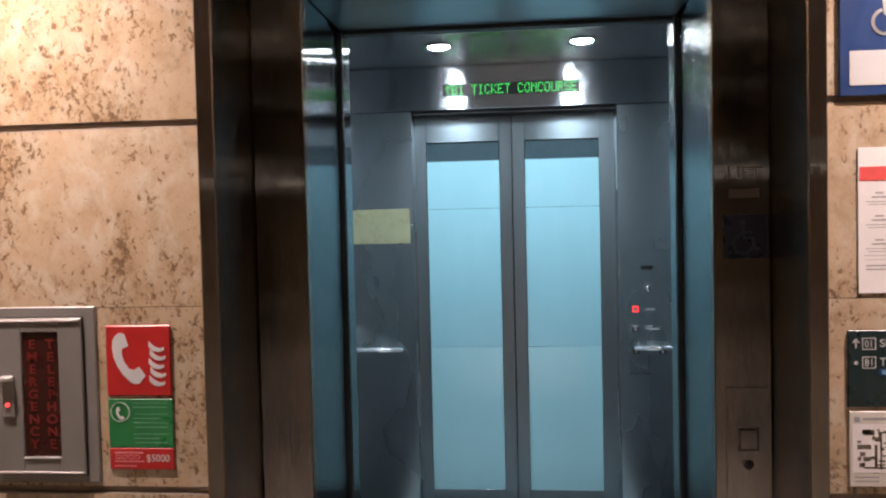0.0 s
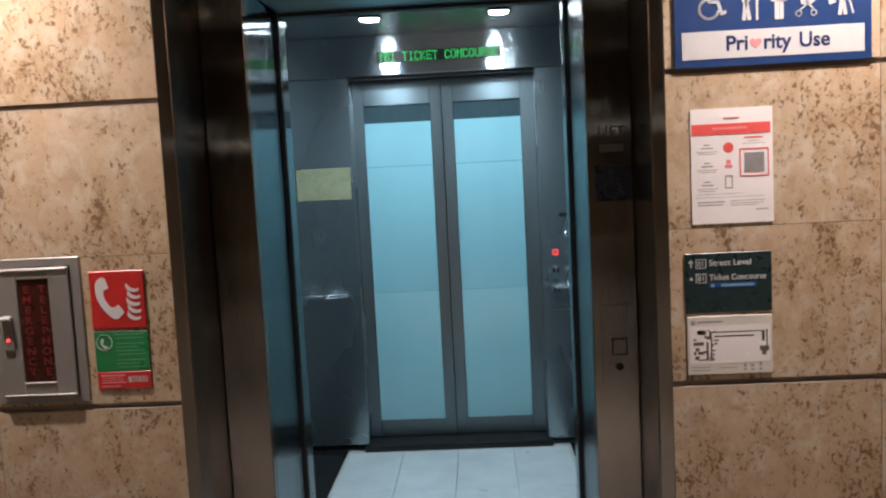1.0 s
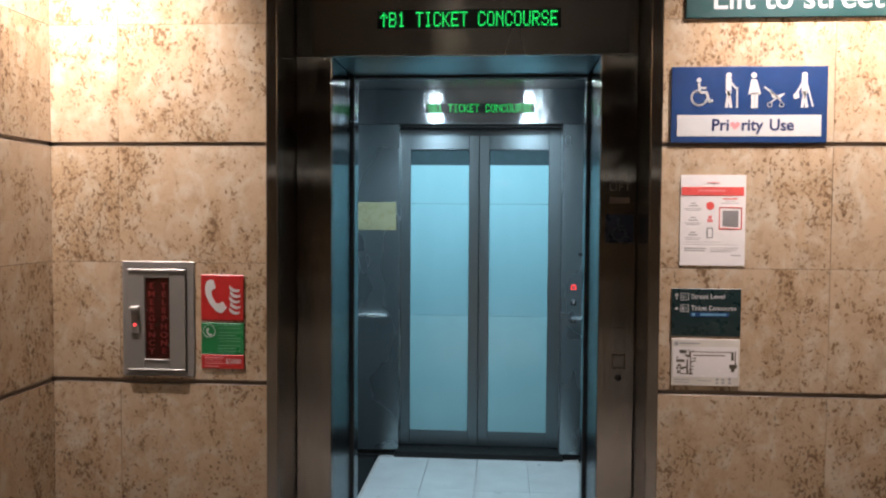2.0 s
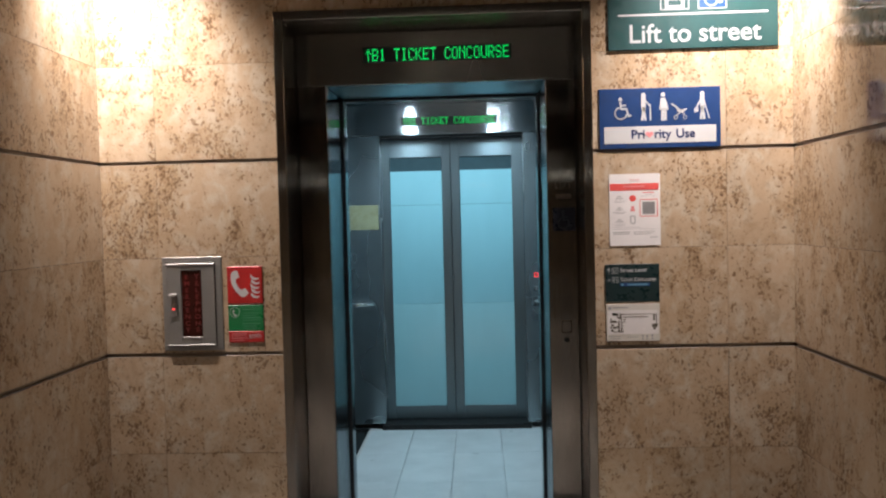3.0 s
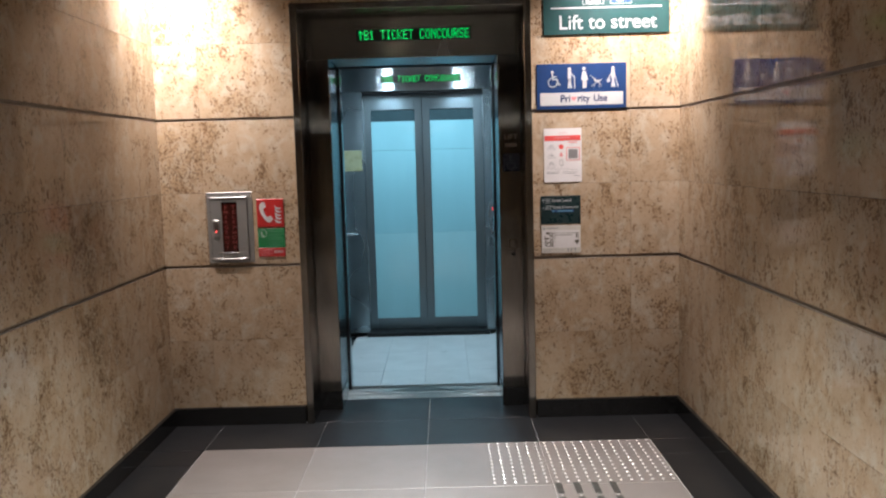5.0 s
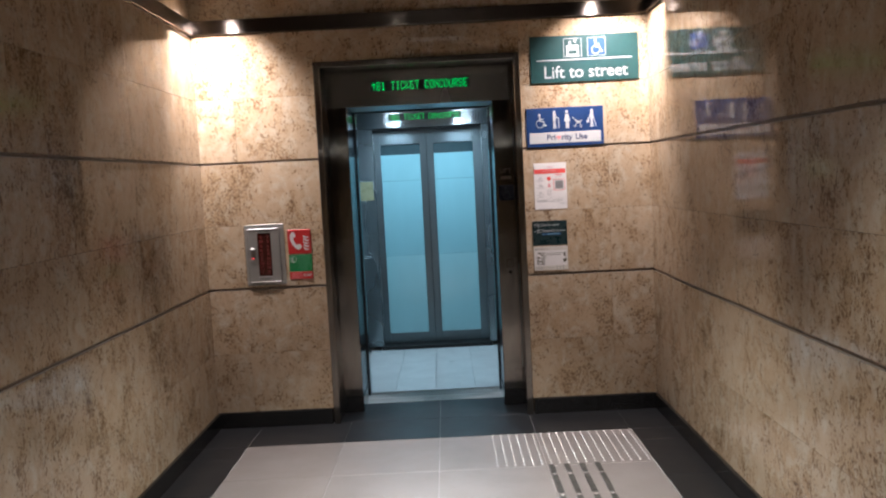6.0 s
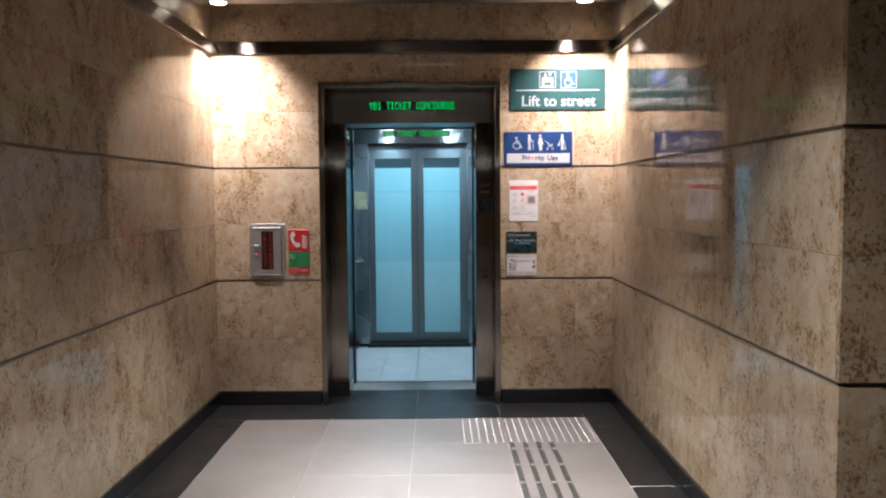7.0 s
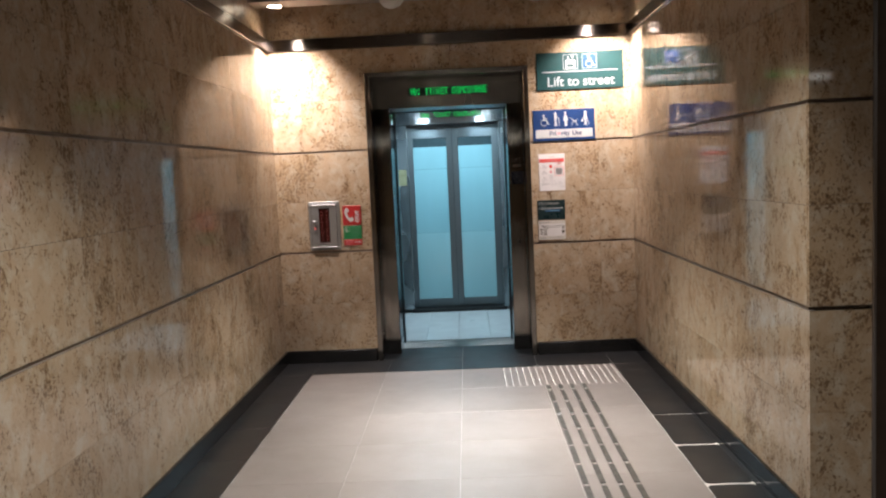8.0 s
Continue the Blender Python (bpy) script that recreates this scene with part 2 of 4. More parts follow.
WINDOW_BACK = painted("dark_red_window_back", (0.035, 0.008, 0.006), 0.25)
YELLOW = painted("pale_yellow_notice", (0.29, 0.285, 0.17), 0.3)
def frosted(name, base):
    """Translucent film behind a glossy sheet of glass."""
    m, nt, b = material(name, base, 0.45)
    b.inputs["Coat Weight"].default_value, b.inputs["Coat Roughness"].default_value = 1.0, 0.03
    nt.links.new(mix(nt, ramp(nt, noise_tex(nt, coords(nt, (1, 1, 0.25)), 5.0, 3), 0.3, 0.7), base, tuple(c * 0.94 for c in base)), b.inputs["Base Color"])
    return m


FILM = frosted("frosted_blue_film", (0.25, 0.50, 0.555))
FILM_PALE = frosted("frosted_pale_blue_film", (0.305, 0.56, 0.60))
# opaque: the darkness seen through clear glass is put into the colour
GLASS_ON_DARK = painted("clear_glass_painted_dark", (0.045, 0.075, 0.085), 0.12, 0.05)
LED_GREEN = glowing("green_led", (0.015, 1.0, 0.16), 1.35)
LED_RED = glowing("red_led", (1.0, 0.05, 0.05), 2.5)
LAMP_WARM = glowing("warm_lamp_lens", (1.0, 0.85, 0.62), 26.0)
LAMP_COOL = glowing("cool_lamp_lens", (0.8, 0.95, 1.0), 120.0)
LAMP_CONC = glowing("line_light_lens", (1.0, 0.97, 0.86), 1.6)
LAMP_FAR = glowing("concourse_lamp_lens", (1.0, 0.97, 0.86), 6.0)


def clear_glass():
    m, nt, b = material("clear_door_glass", (0.80, 0.92, 0.93), 0.03)
    b.inputs["Transmission Weight"].default_value, b.inputs["IOR"].default_value = 1.0, 1.2
    return m


GLASS = clear_glass()


# ---- builders ----
def cube(x0, x1, y0, y1, z0, z1, bevel=0.0, bm=None):
    """A box between two corners, with edges rounded by a small bevel."""
    bm = bm or bmesh.new()
    made = bmesh.ops.create_cube(bm, size=1.0, matrix=Matrix.LocRotScale(((x0 + x1) / 2, (y0 + y1) / 2, (z0 + z1) / 2), None, (x1 - x0, y1 - y0, z1 - z0)))
    if bevel:
        edges = {e for v in made["verts"] for e in v.link_edges}
        bmesh.ops.bevel(bm, geom=list(edges), offset=bevel, segments=1 if bevel < 0.004 else 2, affect="EDGES", profile=0.5)
    return bm


def tube(points, radius, sides=12, bm=None):
    """A round bar along straight pieces."""
    bm = bm or bmesh.new()
    for a, b in zip(points, points[1:]):
        a, b = Vector(a), Vector(b)
        turn = (b - a).to_track_quat("Z", "Y").to_matrix().to_4x4()
        bmesh.ops.create_cone(bm, cap_ends=True, segments=sides, radius1=radius, radius2=radius, depth=(b - a).length, matrix=Matrix.Translation((a + b) / 2) @ turn)
    for p in points[1:-1]:
        bmesh.ops.create_uvsphere(bm, u_segments=sides, v_segments=8, radius=radius, matrix=Matrix.Translation(p))
    return bm


def disc(x, y, z, radius, depth, axis="Y", sides=24, radius2=None, bm=None):
    bm = bm or bmesh.new()
    turn = {"Z": (0, 0, 0), "Y": (90, 0, 0), "X": (0, 90, 0)}[axis]
    bmesh.ops.create_cone(bm, cap_ends=True, segments=sides, radius1=radius, radius2=radius if radius2 is None else radius2, depth=depth, matrix=pose(x, y, z, *turn))
    return bm


def mesh_of(name, bm, mat, smooth=False):
    bmesh.ops.recalc_face_normals(bm, faces=bm.faces)
    me = bpy.data.meshes.new(name)
    bm.to_mesh(me)
    bm.free()
    me.materials.append(mat)
    if smooth:
        for p in me.polygons:
            p.use_smooth = True
    return me


def part(name, bm, mat, parent, label="", smooth=False):
    ob = new(name, mesh_of(name, bm, mat, smooth))
    ob.parent = parent
    if parent is not None:
        ob.matrix_parent_inverse = parent.matrix_basis.inverted()
    return tagged(ob, label)


def solid(name, bm, mat, label, category, kind="", group=""):
    ob = new(name, mesh_of(name, bm, mat))
    return tagged(ob, label, category, group, kind)


def thing(name, label, category, at=(0, 0, 0), group="", kind=""):
    ob = new(name)
    ob.location = at
    bpy.context.view_layer.update()
    return tagged(ob, label, category, group, kind)


def stroke(points, width, y, depth=0.0012, bm=None, closed=False):
    """A flat raised line through (x, z) points on a plate that faces south."""
    bm = bm or bmesh.new()
    pts = [Vector((p[0], p[1])) for p in points]
    if closed:
        pts.append(pts[0])
    for a, b in zip(pts, pts[1:]):
        d = b - a
        if d.length < 1e-6:
            continue
        n = Vector((-d.y, d.x)).normalized() * width / 2
        e = d.normalized() * width * 0.3
        q = [a - e + n, a - e - n, b + e - n, b + e + n]
        f = [bm.verts.new((p.x, y - depth, p.y)) for p in q]
        g = [bm.verts.new((p.x, y, p.y)) for p in q]
        bm.faces.new(f)
        for k in range(4):
            bm.faces.new((f[k], f[k - 1], g[k - 1], g[k]))
    return bm


def arc(cx, cz, r, a0, a1, n=14):
    return [(cx + r * math.cos(radians(a0 + (a1 - a0) * k / n)), cz + r * math.sin(radians(a0 + (a1 - a0) * k / n))) for k in range(n + 1)]


def poly(points, y, depth=0.0012, bm=None):
    """A flat raised shape."""
    bm = bm or bmesh.new()
    f = [bm.verts.new((p[0], y - depth, p[1])) for p in points]
    g = [bm.verts.new((p[0], y, p[1])) for p in points]
    bm.faces.new(f)
    for k in range(len(f)):
        bm.faces.new((f[k], f[k - 1], g[k - 1], g[k]))
    return bm


def lettering(name, words, x, z, height, y, mat, parent, label="", align="LEFT", squeeze=1.0, end=None, bold=0.0):
    """Raised lettering with the built-in font; height is that of the capitals."""
    cu = bpy.data.curves.new(name, "FONT")
    cu.body, cu.size, cu.align_x, cu.extrude = words, height / 0.70, align, 0.0005
    cu.offset = bold * height
    tmp = bpy.data.objects.new(name, cu)
    scene.collection.objects.link(tmp)
    bpy.context.view_layer.update()
    me = bpy.data.meshes.new_from_object(tmp.evaluated_get(bpy.context.evaluated_depsgraph_get()))
    bpy.data.objects.remove(tmp)
    if end is not None:
        squeeze = (end - x) / max(v.co.x for v in me.vertices)
    me.transform(pose(x, y, z) @ pose(0, 0, 0, 90, 0, 0) @ Matrix.Diagonal((squeeze, 1, 1, 1)))
    me.materials.clear()
    me.materials.append(mat)
    ob = new(name, me)
    ob.parent = parent
    ob.matrix_parent_inverse = parent.matrix_basis.inverted()
    return tagged(ob, label, kind="stuff")


def bars(name, rows, y, mat, parent, label=""):
    """Lines of print too small to read: thin raised strips (x0, x1, z, height)."""
    bm = bmesh.new()
    for x0, x1, z, hgt in rows:
        cube(x0, x1, y - 0.0003, y + 0.0002, z - hgt / 2, z + hgt / 2, 0, bm)
    return tagged(part(name, bm, mat, parent, label), kind="stuff")


# ---- the setting ----
WEST, EAST, PIER_Y, PIER_X = -1.52, 1.577, -3.63, 1.845
SOUTH, CONC_EAST, CONC_CEIL_Z = -18.0, 4.6, 2.60
ROWS_Z = [(0.112, 0.5292), (0.5308, 0.975), (0.995, 1.4262), (1.4278, 1.851), (1.869, 2.2942), (2.2958, 2.726)]
UPPER_Z = (2.83, 3.40)

bm = cube(WEST - 0.3, -0.70, 0.03, 0.24, 0, 3.45)
cube(0.70, EAST + 0.3, 0.03, 0.24, 0, 3.45, 0, bm)
cube(-0.70, 0.70, 0.03, 0.24, 2.52, 3.45, 0, bm)
wall_north = solid("wall_north", bm, GROOVE, "end wall clad in polished cream granite slabs with dark grooves", "wall", "structure")
wall_west = solid("wall_west", cube(WEST - 0.3, WEST - 0.03, SOUTH, 0.03, 0, 3.45), GROOVE, "side wall clad in polished cream granite slabs with dark grooves", "wall", "structure")
bm = cube(EAST + 0.03, PIER_X - 0.004, PIER_Y + 0.03, 0.03, 0, 3.45)
wall_east = solid("wall_east", bm, GROOVE, "side wall and pier clad in polished cream granite slabs", "wall", "structure")
solid("wall_south", cube(WEST - 0.3, CONC_EAST + 0.3, SOUTH - 0.25, SOUTH, 0, 3.45), CLAD, "plain far wall of the concourse", "wall", "structure")
solid("wall_concourse_east", cube(CONC_EAST, CONC_EAST + 0.25, SOUTH, PIER_Y + 0.2, 0, 3.45), CLAD, "plain side wall of the concourse", "wall", "structure")
bm = cube(PIER_X, CONC_EAST, PIER_Y + 0.03, PIER_Y + 0.2, 0, 3.45)
solid("wall_pier_cladding", bm, CLAD, "dark brown metal cladding beside the stone pier", "wall", "structure")
solid("trim_pier", cube(PIER_X - 0.003, PIER_X + 0.012, PIER_Y - 0.004, PIER_Y + 0.028, 0, 3.4, 0.002), BRIGHT_STEEL, "thin steel edge trim on the stone pier", "trim", "structure")

# ceilings: a slot over the end wall, a metal strip with the downlights, the dark main ceiling, the lower concourse ceiling
bm = cube(WEST - 0.05, EAST + 0.05, -0.36, 0.03, 3.38, 3.45)
cube(WEST - 0.05, EAST + 0.05, -0.62, -0.36, CEIL_Z + 0.004, 3.44, 0, bm)
cube(WEST - 0.05, EAST + 0.05, -8.4, -0.62, CEIL_Z, 3.45, 0, bm)
cube(EAST + 0.05, CONC_EAST, -8.4, PIER_Y + 0.1, CEIL_Z, 3.45, 0, bm)
solid("ceiling", bm, CEIL_DARK, "dark brown painted ceiling of the lift lobby", "ceiling", "structure")
solid("ceiling_concourse", cube(WEST - 0.05, CONC_EAST + 0.05, SOUTH, -8.4, CONC_CEIL_Z, 3.45), CONC_CEIL, "brown lower ceiling of the concourse", "ceiling", "structure")
bm = cube(WEST, EAST, -0.60, -0.36, CEIL_Z - 0.022, CEIL_Z + 0.002, 0.003)
solid("trim_ceiling_strip", bm, BRIGHT_STEEL, "grey metal ceiling strip that holds the downlights", "trim", "structure")

# steel band round the alcove
bm = cube(WEST, EAST, -0.022, 0.03, 2.730, 2.826, 0.004)
solid("trim_band_north", bm, BAND_STEEL, "brushed steel band along the end wall", "trim", "structure")
solid("trim_band_west", cube(WEST - 0.03, WEST + 0.022, -8.4, -0.024, 2.730, 2.826, 0.004), BAND_STEEL, "brushed steel band along the side wall", "trim", "structure")
solid("trim_band_east", cube(EAST - 0.022, EAST + 0.03, PIER_Y, -0.024, 2.730, 2.826, 0.004), BAND_STEEL, "brushed steel band along the side wall", "trim", "structure")

# black skirting
for name, box in (("baseboard_north_a", (WEST, -0.712, -0.016, 0.03)), ("baseboard_north_b", (0.712, EAST, -0.016, 0.03)), ("baseboard_west", (WEST - 0.03, WEST + 0.016, SOUTH, -0.018)),
                  ("baseboard_east", (EAST - 0.016, EAST + 0.03, PIER_Y, -0.018)), ("baseboard_pier", (EAST - 0.016, PIER_X - 0.006, PIER_Y - 0.016, PIER_Y - 0.001))):
    solid(name, cube(*box, 0, 0.109, 0.003), BLACK_STONE, "black polished granite skirting", "skirting", "structure")

# thin bright lips under the wide grooves
for name, box in (("trim_groove_a", (WEST, -0.703, 0.0015, 0.029)), ("trim_groove_b", (0.703, EAST, 0.0015, 0.029)), ("trim_groove_west", (WEST - 0.029, WEST - 0.0015, SOUTH, -0.002)), ("trim_groove_east", (EAST + 0.0015, EAST + 0.029, PIER_Y + 0.01, -0.002))):
    for z in (0.9756, 1.8516):
        solid(name + ("_low" if z < 1 else "_high"), cube(*box, z, z + 0.0022, 0.0004), LIP, "thin bright metal lip in a stone groove", "trim", "structure")

# brown sealant at the back of the grooves
for name, box in (("trim_sealant_a", (WEST, -0.703, 0.009, 0.0295)), ("trim_sealant_b", (0.703, EAST, 0.009, 0.0295)), ("trim_sealant_west", (WEST - 0.0295, WEST - 0.009, SOUTH, -0.002)), ("trim_sealant_east", (EAST + 0.009, EAST + 0.0295, PIER_Y + 0.032, -0.002))):
    for z0, z1 in ((0.9785, 0.9945), (1.8545, 1.8685)):
        solid(name + ("_low" if z0 < 1 else "_high"), cube(*box, z0, z1), GROOVE_BACK, "brown sealant at the back of a stone groove", "trim", "structure")

floor = solid("floor", cube(WEST - 0.3, CONC_EAST + 0.3, SOUTH, 0.62, -0.15, -0.002), GROUT, "stone floor with a pale field and a black tiled border", "floor", "structure")


# ---- the lift entrance ----
def lift_entrance():
    t = thing("lift_entrance", "dark brushed steel lift door surround set into the granite wall", "door surround")
    for sx, nm in ((-1, "a"), (1, "b")):
        e = lambda a, b: (min(sx * a, sx * b), max(sx * a, sx * b))
        part("architrave", cube(*e(0.66, 0.702), -0.026, 0.04, 0.0, 2.513, 0.003), DARK_STEEL, t)
        part("reveal", cube(*e(0.662, 0.69), 0.041, 0.262, 0.118, 2.47, 0.002), DARK_STEEL, t)
        part("jamb_panel", cube(*e(0.521, 0.661), 0.25, 0.285, 0.118, 2.44, 0.003), DARK_STEEL, t)
        part("jamb_return", cube(*e(0.521, 0.56), 0.2855, 0.548, 0.118, 2.22, 0.002), MIRROR_STEEL, t)
        part("jamb_plinth", cube(*e(0.516, 0.664), 0.245, 0.548, 0.0, 0.117, 0.003), BLACK_STONE, t, "black polished granite plinth")
        part("reveal_plinth", cube(*e(0.659, 0.69), 0.041, 0.244, 0.0, 0.117, 0.003), BLACK_STONE, t, "black polished granite plinth")
    part("head_trim", cube(-0.66, 0.66, -0.026, 0.04, 2.472, 2.513, 0.003), DARK_STEEL, t)
    part("head_reveal", cube(-0.661, 0.661, 0.041, 0.249, 2.472, 2.50, 0.002), DARK_STEEL, t)
    part("header_panel", cube(-0.6605, 0.6605, 0.246, 0.275, 2.222, 2.470, 0.003), HEAD_STEEL, t)
    part("soffit", cube(-0.521, 0.521, 0.276, 0.70, 2.224, 2.26, 0.002), DOOR_STEEL, t)
    # solid black bar in place of the shade in the gap
    part("head_gap", cube(-0.524, 0.524, 0.702, 0.747, 2.212, 2.26, 0.002), RUBBER_AND_GAP, t, "black bar that paints the shaded gap under the door head")
    part("landing_sill", sill(0.47, 0.60), BRIGHT_STEEL, t, "grooved aluminium door sill")
    return t


def sill(y0, y1):
    bm = bmesh.new()
    n = 5
    step = (y1 - y0) / n
    cube(-0.53, 0.53, y0, y1, -0.05, -0.006, 0, bm)
    for k in range(n):
        cube(-0.53, 0.53, y0 + k * step + 0.004, y0 + (k + 1) * step - 0.004, -0.006, 0.0, 0.0015, bm)
    return bm


lift_entrance()


GLYPHS = {"T": "1F040404040404", "I": "0E04040404040E", "C": "0E11101010110E", "K": "11121418141211", "E": "1F10101E10101F", "O": "0E11111111110E", "N": "11191513111111",
          "U": "1111111111110E", "R": "1E11111E141211", "S": "0E11100E01110E", "B": "1E11111E11111E", "1": "040C040404040E", "^": "040E1504040404", " ": "00000000000000"}


def led_display(x0, x1, z, y, words, height):
    t = thing("led_display", "black dot matrix display with green letters over the lift door", "display", (0, y, z), "lift displays")
    part("screen", cube(x0 - 0.012, x1 + 0.012, y - 0.004, y + 0.012, z - height * 0.72, z + height * 0.72, 0.002), BLACK, t, "black display window")
    n = len(words)
    pitch = (x1 - x0) / (n * 6 - 1)
    row = height / 6
    bm = bmesh.new()
    for i, ch in enumerate(words):
        code = GLYPHS[ch]
        for r in range(7):
            bits = int(code[2 * r:2 * r + 2], 16)
            for c in range(5):
                if bits >> (4 - c) & 1:
                    cx, cz = x0 + (i * 6 + c + 0.5) * pitch, z + height / 2 - r * row
                    cube(cx - pitch * 0.36, cx + pitch * 0.36, y - 0.0055, y - 0.0035, cz - row * 0.34, cz + row * 0.34, 0, bm)
    tagged(part("letters", bm, LED_GREEN, t, "lit green letters"), kind="stuff")
    return t


led_display(-0.329, 0.353, 2.360, 0.246, "^B1 TICKET CONCOURSE", 0.050)


def door_leaf(sx, y, open_by, label, group):
    """A sliding glazed leaf. sx: -1 or 1; its meeting edge is at open_by from the middle."""
    t = thing("lift_door", label, "lift door", (sx * (open_by + 0.26), y, 0), group)
    e = lambda a, b: (min(sx * a, sx * b), max(sx * a, sx * b))
    o = open_by
    part("meeting_stile", cube(*e(o, o + 0.045), y, y + 0.056, 0.012, 2.21, 0.002), MIRROR_STEEL, t)
    part("outer_stile", cube(*e(o + 0.45, o + 0.53), y, y + 0.04, 0.012, 2.21, 0.003), DARK_STEEL, t)
    part("top_rail", cube(*e(o + 0.0455, o + 0.4495), y, y + 0.04, 2.03, 2.21, 0.003), DARK_STEEL, t)
    part("bottom_rail", cube(*e(o + 0.0455, o + 0.4495), y, y + 0.04, 0.012, 0.21, 0.003), BLACK, t)
    pane = part("glass", cube(*e(o + 0.0455, o + 0.4495), y + 0.014, y + 0.022, 1.0, 2.029), GLASS, t, "clear upper glass")
    pane.visible_shadow = False
    part("frosted_glass", cube(*e(o + 0.0455, o + 0.4495), y + 0.014, y + 0.022, 0.211, 0.998), FILM_PALE, t, "frosted pale blue lower glass")
    return t


for sx in (-1, 1):
    door_leaf(sx, 0.552, 0.5225, "glazed sliding landing door leaf slid open behind the steel jamb", "landing lift doors")
    door_leaf(sx, 0.615, 0.5235, "glazed sliding car door leaf slid open behind the landing door", "car lift doors")


# ---- the lift car ----
CX, CY0, CY1, CZ = 0.95, 0.78, 2.44, 2.43


def lift_car():
    t = thing("lift_car", "lift car lined with brushed stainless steel, standing open at the landing", "lift car", (0, 1.6, 0))
    for sx in (-1, 1):
        e = lambda a, b: (min(sx * a, sx * b), max(sx * a, sx * b))
        part("side_wall", cube(*e(CX, CX + 0.03), CY0, CY1 + 0.3, 0.0, CZ, 0.002), SATIN_STEEL, t)
        part("front_return", cube(*e(0.532, CX), CY0 - 0.03, CY0, 0.0, CZ, 0.002), SATIN_STEEL, t)
        part("rear_panel", cube(*e(0.535, CX), CY1, CY1 + 0.03, 0.035, 2.20, 0.003), PANEL_STEEL, t)
        part("rear_return", cube(*e(0.535, 0.56), CY1 + 0.0305, CY1 + 0.14, 0.035, 2.20, 0.002), PANEL_STEEL, t)
        part("front_post", cube(*e(0.509, 0.531), 0.684, 0.78, 0.0, 2.24, 0.002), MIRROR_STEEL, t)
        part("post_seal", cube(*e(0.511, 0.530), 0.675, 0.6835, 0.01, 2.22, 0.001), RUBBER_AND_GAP, t, "black rubber door seal")
        # the run along the rear panel, with brackets, models a reflection as solid tube
        rail = part("handrail", tube([(sx * 0.60, 2.375, 0.945), (sx * 0.90, 2.375, 0.945), (sx * 0.90, 1.0, 0.945)], 0.013), CHROME, t, "polished tubular handrail whose rear run stands in for its reflection", True)
        for px, py in ((0.63, 2.408), (0.86, 2.408)):
            part("bracket", tube([(sx * px, py - 0.033, 0.945), (sx * px, py + 0.032, 0.945)], 0.010, 10), CHROME, rail)
        part("skirt", cube(*e(0.66, CX), CY0, CY1, 0.0005, 0.0045), BLACK_STONE, t, "dark border of the car floor")
    part("rear_header", cube(-CX, CX, CY1 - 0.004, CY1 + 0.03, 2.203, CZ, 0.003), CAR_STEEL, t)
    part("rear_sill", cube(-0.56, 0.56, CY1 - 0.02, CY1 + 0.2, -0.01, 0.03, 0.004), BLACK, t, "dark rear threshold")
    # black bar paints the shade over the rear doors
    part("door_head", cube(-0.53, 0.53, CY1 + 0.031, CY1 + 0.2, 2.185, 2.23), RUBBER_AND_GAP, t, "black bar that paints the shaded gap over the rear doors")
    part("front_transom", cube(-CX, CX, CY0 - 0.03, CY0 + 0.002, 2.235, CZ, 0.002), SATIN_STEEL, t)
    part("car_ceiling", cube(-CX - 0.03, CX + 0.03, CY0 - 0.03, CY1 + 0.3, CZ + 0.001, CZ + 0.05), CAR_STEEL, t, "reflecting satin metal car ceiling")
    base = part("car_floor", cube(-CX, CX, 0.62, CY1 + 0.2, -0.12, -0.008), GROUT, t, "speckled pale stone car floor")
    part("car_sill", sill(0.62, 0.765), BRIGHT_STEEL, t, "grooved aluminium car sill")
    xs = [-0.64, -0.32, 0.0, 0.32, 0.64]
    ys = [0.768, 1.16, 1.765, 2.37]
    for i in range(4):
        for j in range(3):
            part("tile", cube(xs[i] + 0.0012, xs[i + 1] - 0.0012, ys[j] + 0.0012, ys[j + 1] - 0.0012, -0.008, 0.006, 0.0012), CAR_TILE, base)
    # car operating panel
    y = CY1
    panel = part("operating_panel", cube(0.575, 0.80, y - 0.004, y - 0.0005, 0.80, 1.45, 0.001), PANEL_STEEL, t, "stainless steel lift operating panel")
    part("indicator", cube(0.645, 0.705, y - 0.0065, y - 0.0045, 1.345, 1.365), BLACK, panel, "dark indicator window")
    part("key_switch", disc(0.685, y - 0.008, 1.247, 0.017, 0.012), CHROME, panel, "round chrome key switch", True)
    part("key_slot", cube(0.681, 0.689, y - 0.0155, y - 0.0145, 1.238, 1.256), BLACK, panel)
    for bx, bz, lit in ((0.614, 1.14, True), (0.614, 1.04, False), (0.614, 0.925, False), (0.75, 0.925, False)):
        b = part("button", cube(bx - 0.018, bx + 0.018, y - 0.010, y - 0.0045, bz - 0.018, bz + 0.018, 0.003), BLACK, panel, "lit red button" if lit else "square button")
        if lit:
            part("glow", stroke([(bx - 0.013, bz - 0.013), (bx + 0.013, bz - 0.013), (bx + 0.013, bz + 0.013), (bx - 0.013, bz + 0.013)], 0.004, y - 0.0102, 0.001, None, True), LED_RED, b)
            part("glow", stroke([(bx, bz - 0.006), (bx, bz + 0.008)], 0.004, y - 0.0102), WHITE, b)
        else:
            part("mark", stroke([(bx - 0.014, bz + 0.012), (bx + 0.014, bz + 0.012)], 0.004, y - 0.0102), WHITE, b)
            part("mark", stroke([(bx, bz - 0.012), (bx, bz + 0.008)], 0.006, y - 0.0102), WHITE, b)
